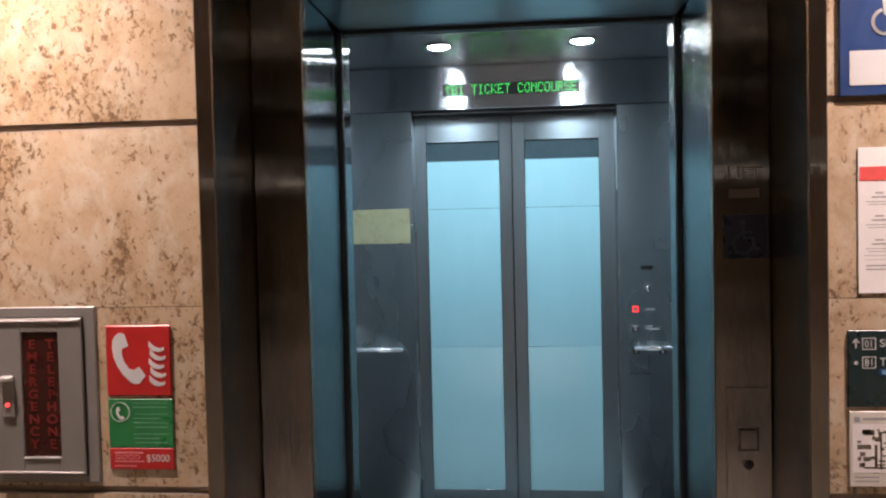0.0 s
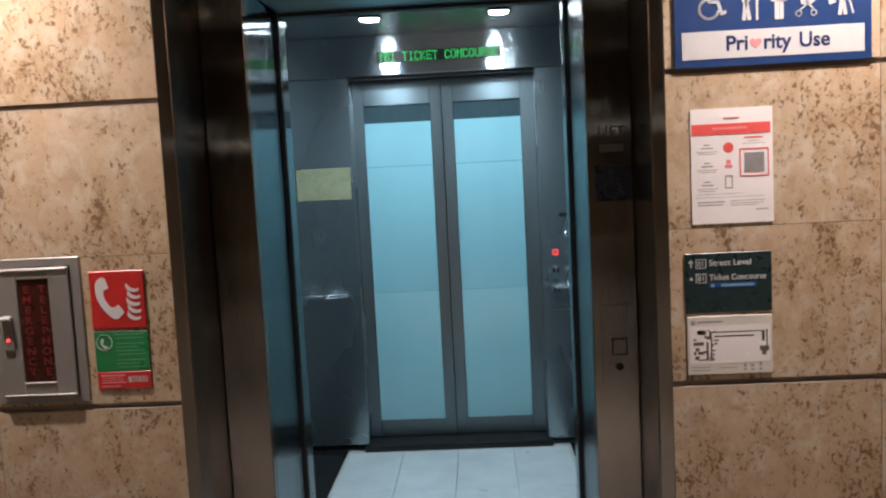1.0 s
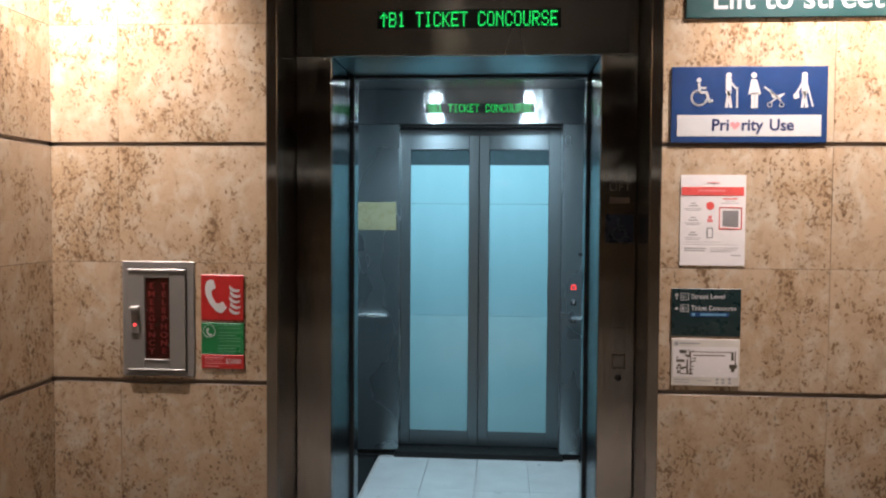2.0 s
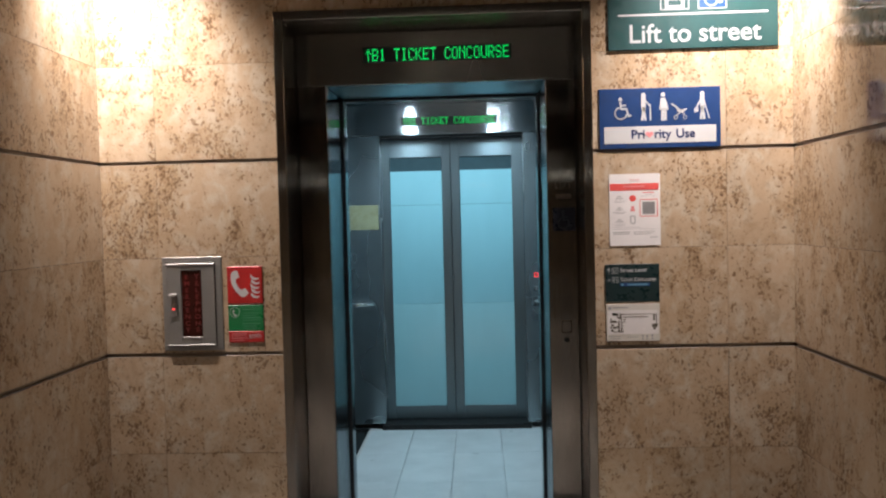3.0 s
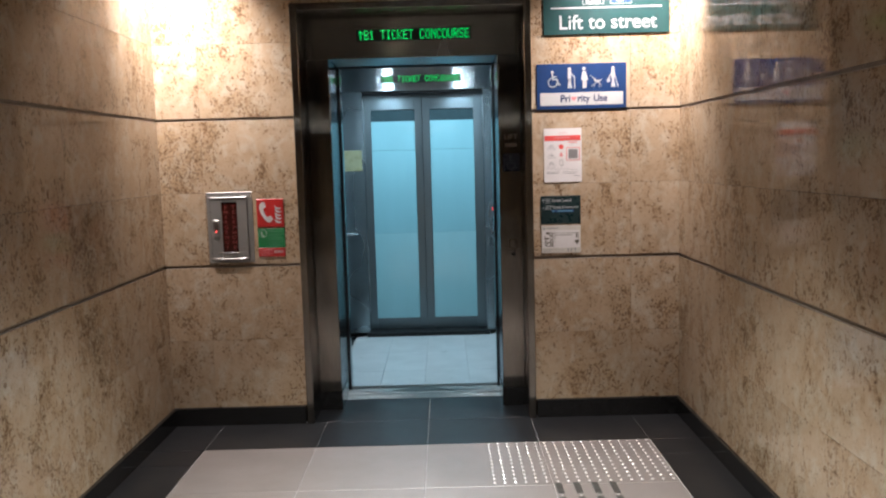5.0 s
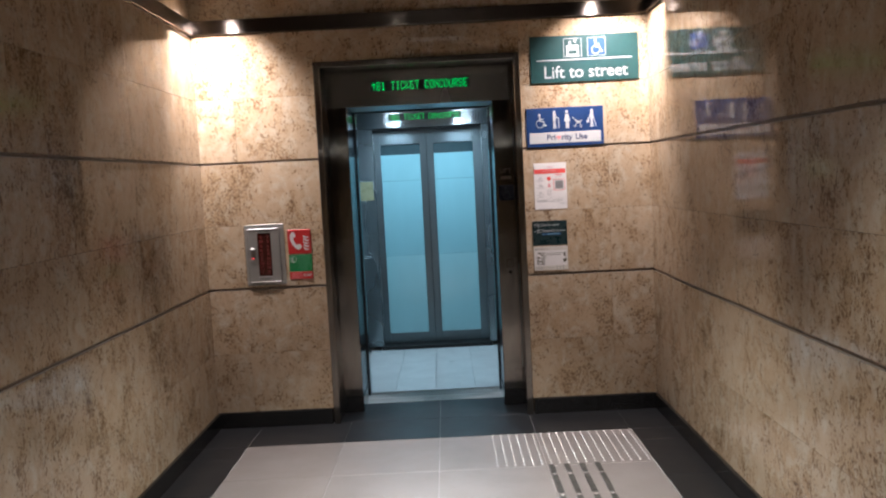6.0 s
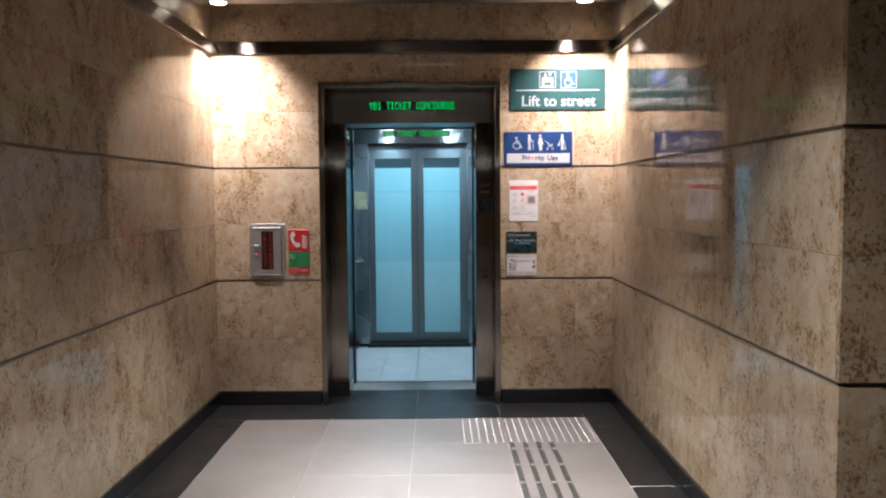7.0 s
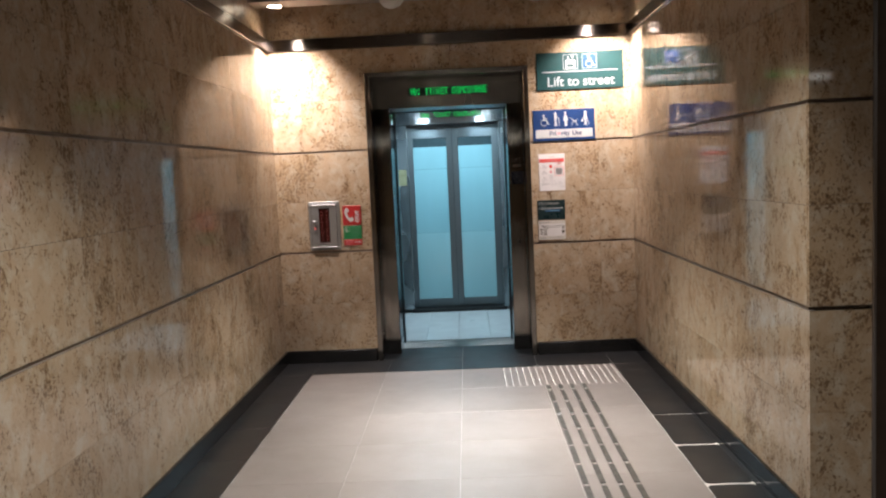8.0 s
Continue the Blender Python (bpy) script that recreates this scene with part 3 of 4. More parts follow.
    bars("print", [(0.665, 0.715, 1.138, 0.006), (0.665, 0.705, 1.05, 0.006), (0.665, 0.74, 1.035, 0.006)], y - 0.0042, WHITE, panel)
    # notice on the other panel
    part("notice_plate", cube(-0.87, -0.552, y - 0.003, y - 0.0005, 1.503, 1.688, 0.001), YELLOW, t, "pale yellow notice plate")
    return t


lift_car()
led_display(-0.35, 0.335, 2.303, CY1 - 0.004, "^B1 TICKET CONCOURSE", 0.044)


def car_door(sx):
    y = 2.58
    t = thing("lift_door", "closed steel framed lift door leaf with frosted blue glass", "lift door", (sx * 0.26, y, 0.03), "rear lift doors")
    e = lambda a, b: (min(sx * a, sx * b) - 0.01, max(sx * a, sx * b) - 0.01)
    part("meeting_stile", cube(*e(0.0015, 0.068), y, y + 0.04, 0.035, 2.185, 0.002), DOOR_STEEL, t)
    part("outer_stile", cube(*e(0.464, 0.56), y, y + 0.04, 0.035, 2.185, 0.002), DOOR_STEEL, t)
    part("top_rail", cube(*e(0.0685, 0.4635), y, y + 0.04, 2.045, 2.185, 0.002), DOOR_STEEL, t)
    part("bottom_rail", cube(*e(0.0685, 0.4635), y + 0.0105, y + 0.04, 0.035, 0.135, 0.0004), DOOR_STEEL, t)
    part("smoked_strip", cube(*e(0.0685, 0.4635), y + 0.012, y + 0.02, 1.943, 2.0445), GLASS_ON_DARK, t, "clear strip of glass with the darkness behind it put into its colour")
    part("upper_glass", cube(*e(0.0685, 0.4635), y + 0.012, y + 0.02, 1.683, 1.942), FILM, t, "frosted blue glass")
    part("middle_glass", cube(*e(0.0685, 0.4635), y + 0.012, y + 0.02, 0.925, 1.681), FILM, t, "frosted blue glass")
    part("lower_glass", cube(*e(0.0685, 0.4635), y + 0.012, y + 0.02, 0.1355, 0.924), FILM_PALE, t, "paler frosted blue glass")
    return t


for sx in (-1, 1):
    car_door(sx)
solid("wall_shaft", cube(-1.3, 1.3, 2.72, 2.8, -0.15, 2.6), BLACK, "dark wall of the lift shaft behind the car", "wall", "structure")


def downlight(x, y, z, lens, label, group, r=0.055, bulge=0.15):
    t = thing("downlight", label, "lamp", (x, y, z), group)
    bm = bmesh.new()
    bmesh.ops.create_cone(bm, cap_ends=False, segments=32, radius1=r + 0.018, radius2=r, depth=0.010, matrix=Matrix.Translation((x, y, z - 0.004)))
    part("ring", bm, CHROME, t, "bright metal ring", True)
    bm = bmesh.new()
    bmesh.ops.create_uvsphere(bm, u_segments=28, v_segments=14, radius=r, matrix=Matrix.Translation((x, y, z - 0.001)) @ Matrix.Diagonal((1, 1, bulge, 1)))
    bmesh.ops.delete(bm, geom=[q for q in bm.verts if q.co.z > z - 0.0005], context="VERTS")
    part("lens", bm, lens, t, "glowing lens", True)
    return t


for lx, ly in LOBBY_LAMPS:
    downlight(lx, ly, CEIL_Z - 0.022, LAMP_WARM, "round warm recessed downlight in the metal ceiling strip", "lobby downlights")
# lens of the added side wall fill
downlight(*WALL_FILL, CEIL_Z, LAMP_CONC, "round recessed downlight in the dark lobby ceiling", "wall downlights")
for lx, ly in CAR_LAMPS:
    downlight(lx, ly, CZ, LAMP_COOL, "round cool white downlight in the lift car ceiling", "car downlights", 0.05, 0.28)


def ceiling_light(x, y, z, half, drop, label, lens):
    t = thing("ceiling_light", label, "lamp", (x, y, z), "ceiling lights")
    part("frame", cube(x - half - 0.03, x + half + 0.03, y - 0.10, y + 0.10, z - 0.014, z - 0.0005, 0.003), OFFWHITE, t)
    part("diffuser", cube(x - half, x + half, y - 0.06, y + 0.06, z - 0.014 - drop, z - 0.0145, 0.001), lens, t, "glowing diffuser")


for lx, ly in LINE_LIGHTS:
    ceiling_light(lx, ly, CEIL_Z, 0.36, 0.004, "long recessed line light, out of view, across the lobby ceiling", LAMP_CONC)
for lx, ly in CONCOURSE_LAMPS:
    ceiling_light(lx, ly, CONC_CEIL_Z, 0.83, 0.05, "long concourse ceiling light with a deep diffuser", LAMP_FAR)


def dome_camera(x, y, z):
    t = thing("dome_camera", "white dome camera hanging from the ceiling on a pole", "camera", (x, y, CEIL_Z), "dome cameras")
    part("pole", tube([(x, y, CEIL_Z), (x, y, z + 0.12)], 0.02), OFFWHITE, t)
    part("housing", disc(x, y, z + 0.10, 0.078, 0.08, "Z", 28), OFFWHITE, t, "", True)
    bm = bmesh.new()
    bmesh.ops.create_uvsphere(bm, u_segments=24, v_segments=12, radius=0.072, matrix=Matrix.Translation((x, y, z + 0.062)) @ Matrix.Diagonal((1, 1, 0.85, 1)))
    part("dome", bm, OFFWHITE, t, "", True)


for dx in (-0.24, 0.57):
    dome_camera(dx, -2.4, 2.57)


# ---- signs and fittings ----
def wheelchair(cx, cz, s, y):
    """The access symbol, s high."""
    bm = disc(cx - 0.06 * s, y - 0.0006, cz + 0.40 * s, 0.085 * s, 0.0012)
    stroke([(cx - 0.06 * s, cz + 0.27 * s), (cx - 0.03 * s, cz - 0.02 * s), (cx + 0.20 * s, cz - 0.02 * s), (cx + 0.30 * s, cz - 0.34 * s), (cx + 0.40 * s, cz - 0.30 * s)], 0.085 * s, y, 0.0012, bm)
    stroke([(cx - 0.04 * s, cz + 0.13 * s), (cx + 0.17 * s, cz + 0.13 * s)], 0.07 * s, y, 0.0012, bm)
    stroke(arc(cx - 0.04 * s, cz - 0.20 * s, 0.26 * s, 110, 345), 0.07 * s, y, 0.0012, bm)
    return bm


def walker(cx, cz, s, y, stick=False, skirt=False, bag=False):
    """A simple upright symbol, s high."""
    bm = disc(cx, y - 0.0006, cz + 0.42 * s, 0.08 * s, 0.0012)
    if skirt:
        poly([(cx - 0.08 * s, cz + 0.30 * s), (cx + 0.08 * s, cz + 0.30 * s), (cx + 0.20 * s, cz - 0.12 * s), (cx - 0.15 * s, cz - 0.12 * s)], y, 0.0012, bm)
        stroke([(cx - 0.02 * s, cz - 0.10 * s), (cx - 0.02 * s, cz - 0.48 * s)], 0.10 * s, y, 0.0012, bm)
        stroke([(cx + 0.08 * s, cz - 0.10 * s), (cx + 0.08 * s, cz - 0.48 * s)], 0.08 * s, y, 0.0012, bm)
    else:
        stroke([(cx, cz + 0.30 * s), (cx, cz - 0.05 * s)], 0.16 * s, y, 0.0012, bm)
        stroke([(cx, cz - 0.05 * s), (cx - 0.05 * s, cz - 0.47 * s)], 0.08 * s, y, 0.0012, bm)
        stroke([(cx, cz - 0.05 * s), (cx + 0.07 * s, cz - 0.47 * s)], 0.08 * s, y, 0.0012, bm)
    if stick:
        stroke([(cx + 0.06 * s, cz + 0.22 * s), (cx + 0.22 * s, cz + 0.04 * s)], 0.055 * s, y, 0.0012, bm)
        stroke([(cx + 0.24 * s, cz + 0.08 * s), (cx + 0.24 * s, cz - 0.48 * s)], 0.045 * s, y, 0.0012, bm)
    if bag:
        stroke([(cx - 0.06 * s, cz + 0.20 * s), (cx - 0.22 * s, cz - 0.10 * s)], 0.055 * s, y, 0.0012, bm)
        stroke([(cx + 0.06 * s, cz + 0.20 * s), (cx + 0.24 * s, cz - 0.46 * s)], 0.04 * s, y, 0.0012, bm)
        poly([(cx - 0.30 * s, cz - 0.12 * s), (cx - 0.16 * s, cz - 0.06 * s), (cx - 0.13 * s, cz - 0.22 * s), (cx - 0.28 * s, cz - 0.26 * s)], y, 0.0012, bm)
    return bm


def pram(cx, cz, s, y):
    bm = stroke([(cx - 0.36 * s, cz + 0.22 * s), (cx - 0.10 * s, cz + 0.02 * s), (cx + 0.20 * s, cz - 0.26 * s)], 0.05 * s, y)
    poly([(cx - 0.20 * s, cz + 0.16 * s), (cx + 0.05 * s, cz - 0.06 * s), (cx + 0.34 * s, cz + 0.02 * s), (cx + 0.16 * s, cz - 0.16 * s), (cx - 0.10 * s, cz - 0.14 * s)], y, 0.0012, bm)
    for wx in (-0.18, 0.22):
        stroke(arc(cx + wx * s, cz - 0.38 * s, 0.075 * s, 0, 360, 12), 0.035 * s, y, 0.0012, bm)
    stroke([(cx - 0.18 * s, cz - 0.32 * s), (cx + 0.10 * s, cz - 0.10 * s)], 0.04 * s, y, 0.0012, bm)
    return bm


def lift_sign():
    x0, x1, z0, z1, y = 0.777, 1.513, 2.294, 2.608, -0.010
    t = thing("direction_sign", "dark green enamel sign reading Lift to street in white", "sign", (1.145, 0, z0))
    part("plate", cube(x0, x1, y, -0.0005, z0, z1, 0.002), GREEN, t)
    part("rule", cube(x0 + 0.045, x1 - 0.045, y - 0.001, y, 2.441, 2.449), DULL_WHITE, t, "thin white rule")
    lettering("inscription", "Lift to street", 0.864, 2.325, 0.080, y, DULL_WHITE, t, "white lettering", end=1.439, bold=0.010)
    for k, ix in enumerate((1.068, 1.230)):
        bm = stroke([(ix - 0.06, 2.465), (ix + 0.06, 2.465), (ix + 0.06, 2.585), (ix - 0.06, 2.585)], 0.0035, y, 0.001, None, True)
        f = part("pictogram", bm, DULL_WHITE, t, "white outlined square pictogram")
        if k:
            part("symbol_field", cube(ix - 0.055, ix + 0.055, y - 0.0008, y, 2.47, 2.58), PALE_BLUE, f, "blue field")
            part("symbol", wheelchair(ix, 2.525, 0.105, y - 0.0008), DULL_WHITE, f)
        else:
            bm = stroke([(ix - 0.035, 2.475), (ix + 0.035, 2.475), (ix + 0.035, 2.535), (ix - 0.035, 2.535)], 0.014, y, 0.0012, None, True)
            cube(ix - 0.03, ix + 0.03, y - 0.0012, y, 2.505, 2.53, 0, bm)
            poly([(ix - 0.03, 2.55), (ix - 0.005, 2.55), (ix - 0.0175, 2.575)], y, 0.0012, bm)
            poly([(ix + 0.005, 2.575), (ix + 0.03, 2.575), (ix + 0.0175, 2.55)], y, 0.0012, bm)
            part("symbol", bm, DULL_WHITE, f)
            bars("symbol_ink", [(ix - 0.02, ix + 0.02, 2.515, 0.008), (ix - 0.02, ix - 0.006, 2.49, 0.01), (ix + 0.006, ix + 0.02, 2.49, 0.01)], y - 0.0014, GREEN, f)


lift_sign()


def priority_sign():
    x0, x1, z0, z1, y = 0.733, 1.261, 1.865, 2.128, -0.008
    t = thing("priority_sign", "blue sign with white pictograms and a Priority Use panel", "sign", (1.0, 0, z0))
    part("plate", cube(x0, x1, y, -0.0005, z0, z1, 0.0015), BLUE, t)
    panel = part("panel", cube(x0 + 0.020, x1 - 0.020, y - 0.001, y, z0 + 0.022, z0 + 0.096, 0.0004), WHITE, t, "white panel")
    yy = y - 0.0012
    lettering("inscription", "Pri", 0.870, z0 + 0.043, 0.039, yy, NAVY, panel, "dark blue lettering", end=0.930, bold=0.03)
    lettering("inscription", "rity", 0.971, z0 + 0.043, 0.039, yy, NAVY, panel, "dark blue lettering", end=1.047, bold=0.03)
    lettering("inscription", "Use", 1.066, z0 + 0.043, 0.039, yy, NAVY, panel, "dark blue lettering", end=1.149, bold=0.03)
    heart = [(0.951 + 0.0165 * (16 * math.sin(a) ** 3) / 16, z0 + 0.060 + 0.0155 * (13 * math.cos(a) - 5 * math.cos(2 * a) - 2 * math.cos(3 * a) - math.cos(4 * a)) / 16) for a in [math.tau * k / 24 for k in range(24)]]
    part("heart", poly(heart, yy, 0.0006), PINK, panel, "pink heart in place of a letter")
    zc = 2.046
    part("pictogram", wheelchair(0.832, zc - 0.005, 0.10, y), WHITE, t)
    part("pictogram", walker(0.927, zc, 0.122, y, stick=True), WHITE, t)
    part("pictogram", walker(1.012, zc, 0.122, y, skirt=True), WHITE, t)
    part("pictogram", pram(1.085, zc - 0.012, 0.10, y), WHITE, t)
    part("pictogram", walker(1.182, zc, 0.122, y, bag=True), WHITE, t)


priority_sign()


def paper_notice():
    x0, x1, z0, z1, y = 0.772, 0.995, 1.437, 1.754, -0.003
    t = thing("notice", "laminated white notice with a red band taped to the granite", "notice", (0.883, 0, z0))
    part("sheet", cube(x0, x1, y, -0.0005, z0, z1), PAPER, t)
    part("heading", cube(x0 + 0.003, x1 - 0.006, y - 0.0008, y, 1.682, 1.712), PINKRED, t, "coral red heading band")
    bars("heading_print", [(x0 + 0.06, x1 - 0.07, 1.699, 0.006), (x0 + 0.09, x1 - 0.09, 1.727, 0.003)], y - 0.0008, PINK, t)
    rows = []
    for k, z in enumerate((1.655, 1.605, 1.553)):
        rows += [(x0 + 0.035, x0 + 0.052, z, 0.0035), (x0 + 0.028, x0 + 0.060, z - 0.009, 0.0035), (x0 + 0.015, x0 + 0.072, z - 0.019, 0.0016), (x0 + 0.02, x0 + 0.066, z - 0.025, 0.0016)]
    rows += [(x0 + 0.015, x0 + 0.09, 1.497, 0.0032), (x0 + 0.015, x0 + 0.085, 1.489, 0.003), (x0 + 0.105, x0 + 0.20, 1.499, 0.0016), (x0 + 0.105, x0 + 0.195, 1.492, 0.0016), (x0 + 0.105, x0 + 0.18, 1.486, 0.0016),
             (x0 + 0.175, x0 + 0.21, 1.473, 0.003), (x0 + 0.012, x0 + 0.14, 1.519, 0.0012), (x0 + 0.012, x0 + 0.20, 1.510, 0.001), (x0 + 0.14, x0 + 0.20, 1.655, 0.0015), (x0 + 0.155, x0 + 0.185, 1.662, 0.002)]
    bars("print", rows, y, INK, t, "small grey print")
    bars("red_print", [(x0 + 0.145, x0 + 0.195, 1.671, 0.0045)], y, PINKRED, t)
    part("frame", stroke([(x0 + 0.134, 1.566), (x0 + 0.210, 1.566), (x0 + 0.210, 1.640), (x0 + 0.134, 1.640)], 0.003, y, 0.0008, None, True), PINKRED, t, "red square outline")
    part("block", cube(x0 + 0.145, x0 + 0.199, y - 0.0007, y, 1.576, 1.630), PALE_INK, t, "plain grey square")
    part("picture", disc(x0 + 0.102, y - 0.0004, 1.646, 0.014, 0.0008), PINKRED, t, "round red picture")
    bars("picture", [(x0 + 0.096, x0 + 0.108, 1.606, 0.012), (x0 + 0.092, x0 + 0.112, 1.594, 0.010)], y, PINK, t)
    part("picture", stroke([(x0 + 0.093, 1.535), (x0 + 0.111, 1.535), (x0 + 0.111, 1.568), (x0 + 0.093, 1.568)], 0.003, y, 0.0008, None, True), INK, t, "outlined telephone picture")


paper_notice()


def directory_sign():
    x0, x1, z0, z1, y = 0.748, 0.986, 1.188, 1.356, -0.006
    t = thing("directory_sign", "blackish green sign listing two lift levels in white", "sign", (0.867, 0, z0))
    part("plate", cube(x0, x1, y, -0.0005, z0, z1, 0.001), BLACKGREEN, t)
    for zc, words, number in ((1.327, "Street Level", "01"), (1.286, "Ticket Concourse", "B1")):
        part("box", stroke([(x0 + 0.030, zc - 0.012), (x0 + 0.057, zc - 0.012), (x0 + 0.057, zc + 0.012), (x0 + 0.030, zc + 0.012)], 0.0018, y, 0.0008, None, True), WHITE, t, "white outlined box")
        lettering("inscription", number, x0 + 0.0335, zc - 0.0075, 0.015, y, WHITE, t, "white lettering", "LEFT", 0.9)
        lettering("inscription", words, x0 + 0.066, zc - 0.0065, 0.0165, y, WHITE, t, "white lettering", end=0.970 if words[0] == "T" else 0.929, bold=0.015)
    part("arrow", stroke([(x0 + 0.016, 1.318), (x0 + 0.016, 1.337)], 0.003, y), WHITE, t)
    part("arrow", stroke([(x0 + 0.010, 1.330), (x0 + 0.016, 1.337), (x0 + 0.022, 1.330)], 0.003, y), WHITE, t)
    part("dot", disc(x0 + 0.016, y - 0.0005, 1.285, 0.004, 0.001), WHITE, t)
    strip = part("strip", cube(x0 + 0.064, x0 + 0.196, y - 0.0008, y, 1.257, 1.272), PALE_BLUE, t, "blue strip")
    bars("print", [(x0 + 0.098, x0 + 0.188, 1.2645, 0.007), (x0 + 0.070, x0 + 0.080, 1.2645, 0.009)], y - 0.0009, SKY_INK, strip)


directory_sign()


def map_sign():
    x0, x1, z0, z1, y = 0.750, 0.985, 1.012, 1.178, -0.005
    t = thing("map_sign", "cream tactile station map panel with dark outlines", "sign", (0.867, 0, z0))
    part("plate", cube(x0, x1, y, -0.0005, z0, z1, 0.001), CREAM, t)
    bars("print", [(x0 + 0.010, x0 + 0.022, 1.160, 0.012), (x0 + 0.028, x0 + 0.098, 1.162, 0.005)], y, INK, t)
    part("field", cube(x0 + 0.006, x1 - 0.006, y - 0.0006, y, 1.043, 1.150), PAPER, t, "pale field of the map")
    yy = y - 0.0006
    rng = random.Random(5)
    rows = [(x0 + 0.062, x0 + 0.212, 1.132, 0.003), (x0 + 0.075, x0 + 0.185, 1.120, 0.004), (x0 + 0.206, x0 + 0.214, 1.118, 0.03), (x0 + 0.218, x0 + 0.222, 1.105, 0.062), (x0 + 0.200, x0 + 0.226, 1.082, 0.014), (x0 + 0.206, x0 + 0.218, 1.070, 0.014),
            (x0 + 0.064, x0 + 0.068, 1.085, 0.07), (x0 + 0.052, x0 + 0.058, 1.080, 0.05), (x0 + 0.016, x0 + 0.045, 1.100, 0.010), (x0 + 0.030, x0 + 0.052, 1.132, 0.012), (x0 + 0.030, x0 + 0.076, 1.054, 0.004), (x0 + 0.020, x0 + 0.030, 1.060, 0.010)]
    for k in range(26):
        u, v = rng.uniform(0.016, 0.075), rng.uniform(1.056, 1.138)
        w, g = rng.uniform(0.004, 0.016), rng.uniform(0.003, 0.010)
        rows.append((x0 + u, x0 + u + w, v, g))
    bars("outline", rows, yy, DARKINK, t, "dark map outline")
    bars("print", [(x0 + 0.010, x0 + 0.062, 1.033, 0.003), (x0 + 0.010, x0 + 0.062, 1.024, 0.003), (x0 + 0.09, x0 + 0.14, 1.030, 0.002), (x0 + 0.155, x0 + 0.163, 1.035, 0.009), (x0 + 0.155, x0 + 0.163, 1.023, 0.007),
                        (x0 + 0.174, x0 + 0.184, 1.034, 0.008), (x0 + 0.174, x0 + 0.184, 1.023, 0.006), (x0 + 0.198, x0 + 0.205, 1.037, 0.012), (x0 + 0.198, x0 + 0.206, 1.023, 0.007)], y, INK, t)


map_sign()


def phone_shape(x0, z1, s, y):
    """A telephone handset curving like a bracket, within a square of side s whose upper corner is at x0, z1."""
    line = "14,14 10,22 9,34 11,48 17,62 26,76 37,87 45,91 52,90 63,78 53,63 44,68 37,67 29,56 25,45 25,35 36,30 30,11 22,9"
    return poly([(x0 + s * int(p.split(",")[0]) / 100, z1 - s * int(p.split(",")[1]) / 100) for p in line.split()][::-1], y)


def fire_signs():
    x0, x1, y = -0.952, -0.791, -0.007
    t = thing("fire_telephone_sign", "square red sign with a white handset and flames", "sign", (-0.87, 0, 1.215))
    part("plate", cube(x0, x1, y, -0.0005, 1.215, 1.384, 0.003), RED, t)
    part("handset", phone_shape(x0 + 0.003, 1.380, 0.150, y), WHITE, t, "white handset picture")
    bm = bmesh.new()
    for k in range(5):
        z, xx = 1.238 + k * 0.0205, -0.826 + 0.003 * (k % 2)
        poly([(xx - 0.018, z + 0.027), (xx - 0.019, z + 0.013), (xx - 0.008, z + 0.003), (xx + 0.006, z), (xx + 0.018, z + 0.004), (xx + 0.020, z + 0.012), (xx + 0.009, z + 0.009), (xx - 0.001, z + 0.012), (xx - 0.010, z + 0.018)], y, 0.0012, bm)
    part("flames", bm, WHITE, t, "white flame picture")
    t = thing("instruction_sign", "green and red instruction sign for the emergency telephone", "sign", (-0.87, 0, 1.037))
    part("plate", cube(x0, x1, -0.005, -0.0005, 1.090, 1.208, 0.002), SIGN_GREEN, t, "green upper plate")
    foot = part("lower_plate", cube(x0, x1, -0.005, -0.0005, 1.037, 1.0895, 0.002), RED, t, "red lower plate")
    y = -0.005
    part("circle", stroke(arc(-0.922, 1.176, 0.023, 0, 360, 24), 0.0018, y), WHITE, t, "thin white circle")
    part("handset", phone_shape(-0.936, 1.191, 0.038, y), WHITE, t, "white handset picture")
    bars("print", [(-0.890 + 0.004 * (k % 3 == 2), -0.805 - 0.02 * (k % 4 == 3), 1.198 - 0.0105 * k - 0.006 * (k > 1) - 0.006 * (k > 5), 0.0016) for k in range(9)], y, MINT_INK, t, "small pale print")
    bars("print", [(-0.940, -0.868, 1.078, 0.004), (-0.940, -0.866, 1.057, 0.003), (-0.940, -0.885, 1.046, 0.003)], y, PINK, foot)
    for k in range(4):
        part("square", stroke([(-0.936 + 0.016 * k, 1.063), (-0.926 + 0.016 * k, 1.063), (-0.926 + 0.016 * k, 1.072), (-0.936 + 0.016 * k, 1.072)], 0.0014, y, 0.0006, None, True), PINK, foot)
    lettering("inscription", "$5000", -0.861, 1.057, 0.017, y, WHITE, foot, "white lettering", "LEFT", 0.95)


fire_signs()


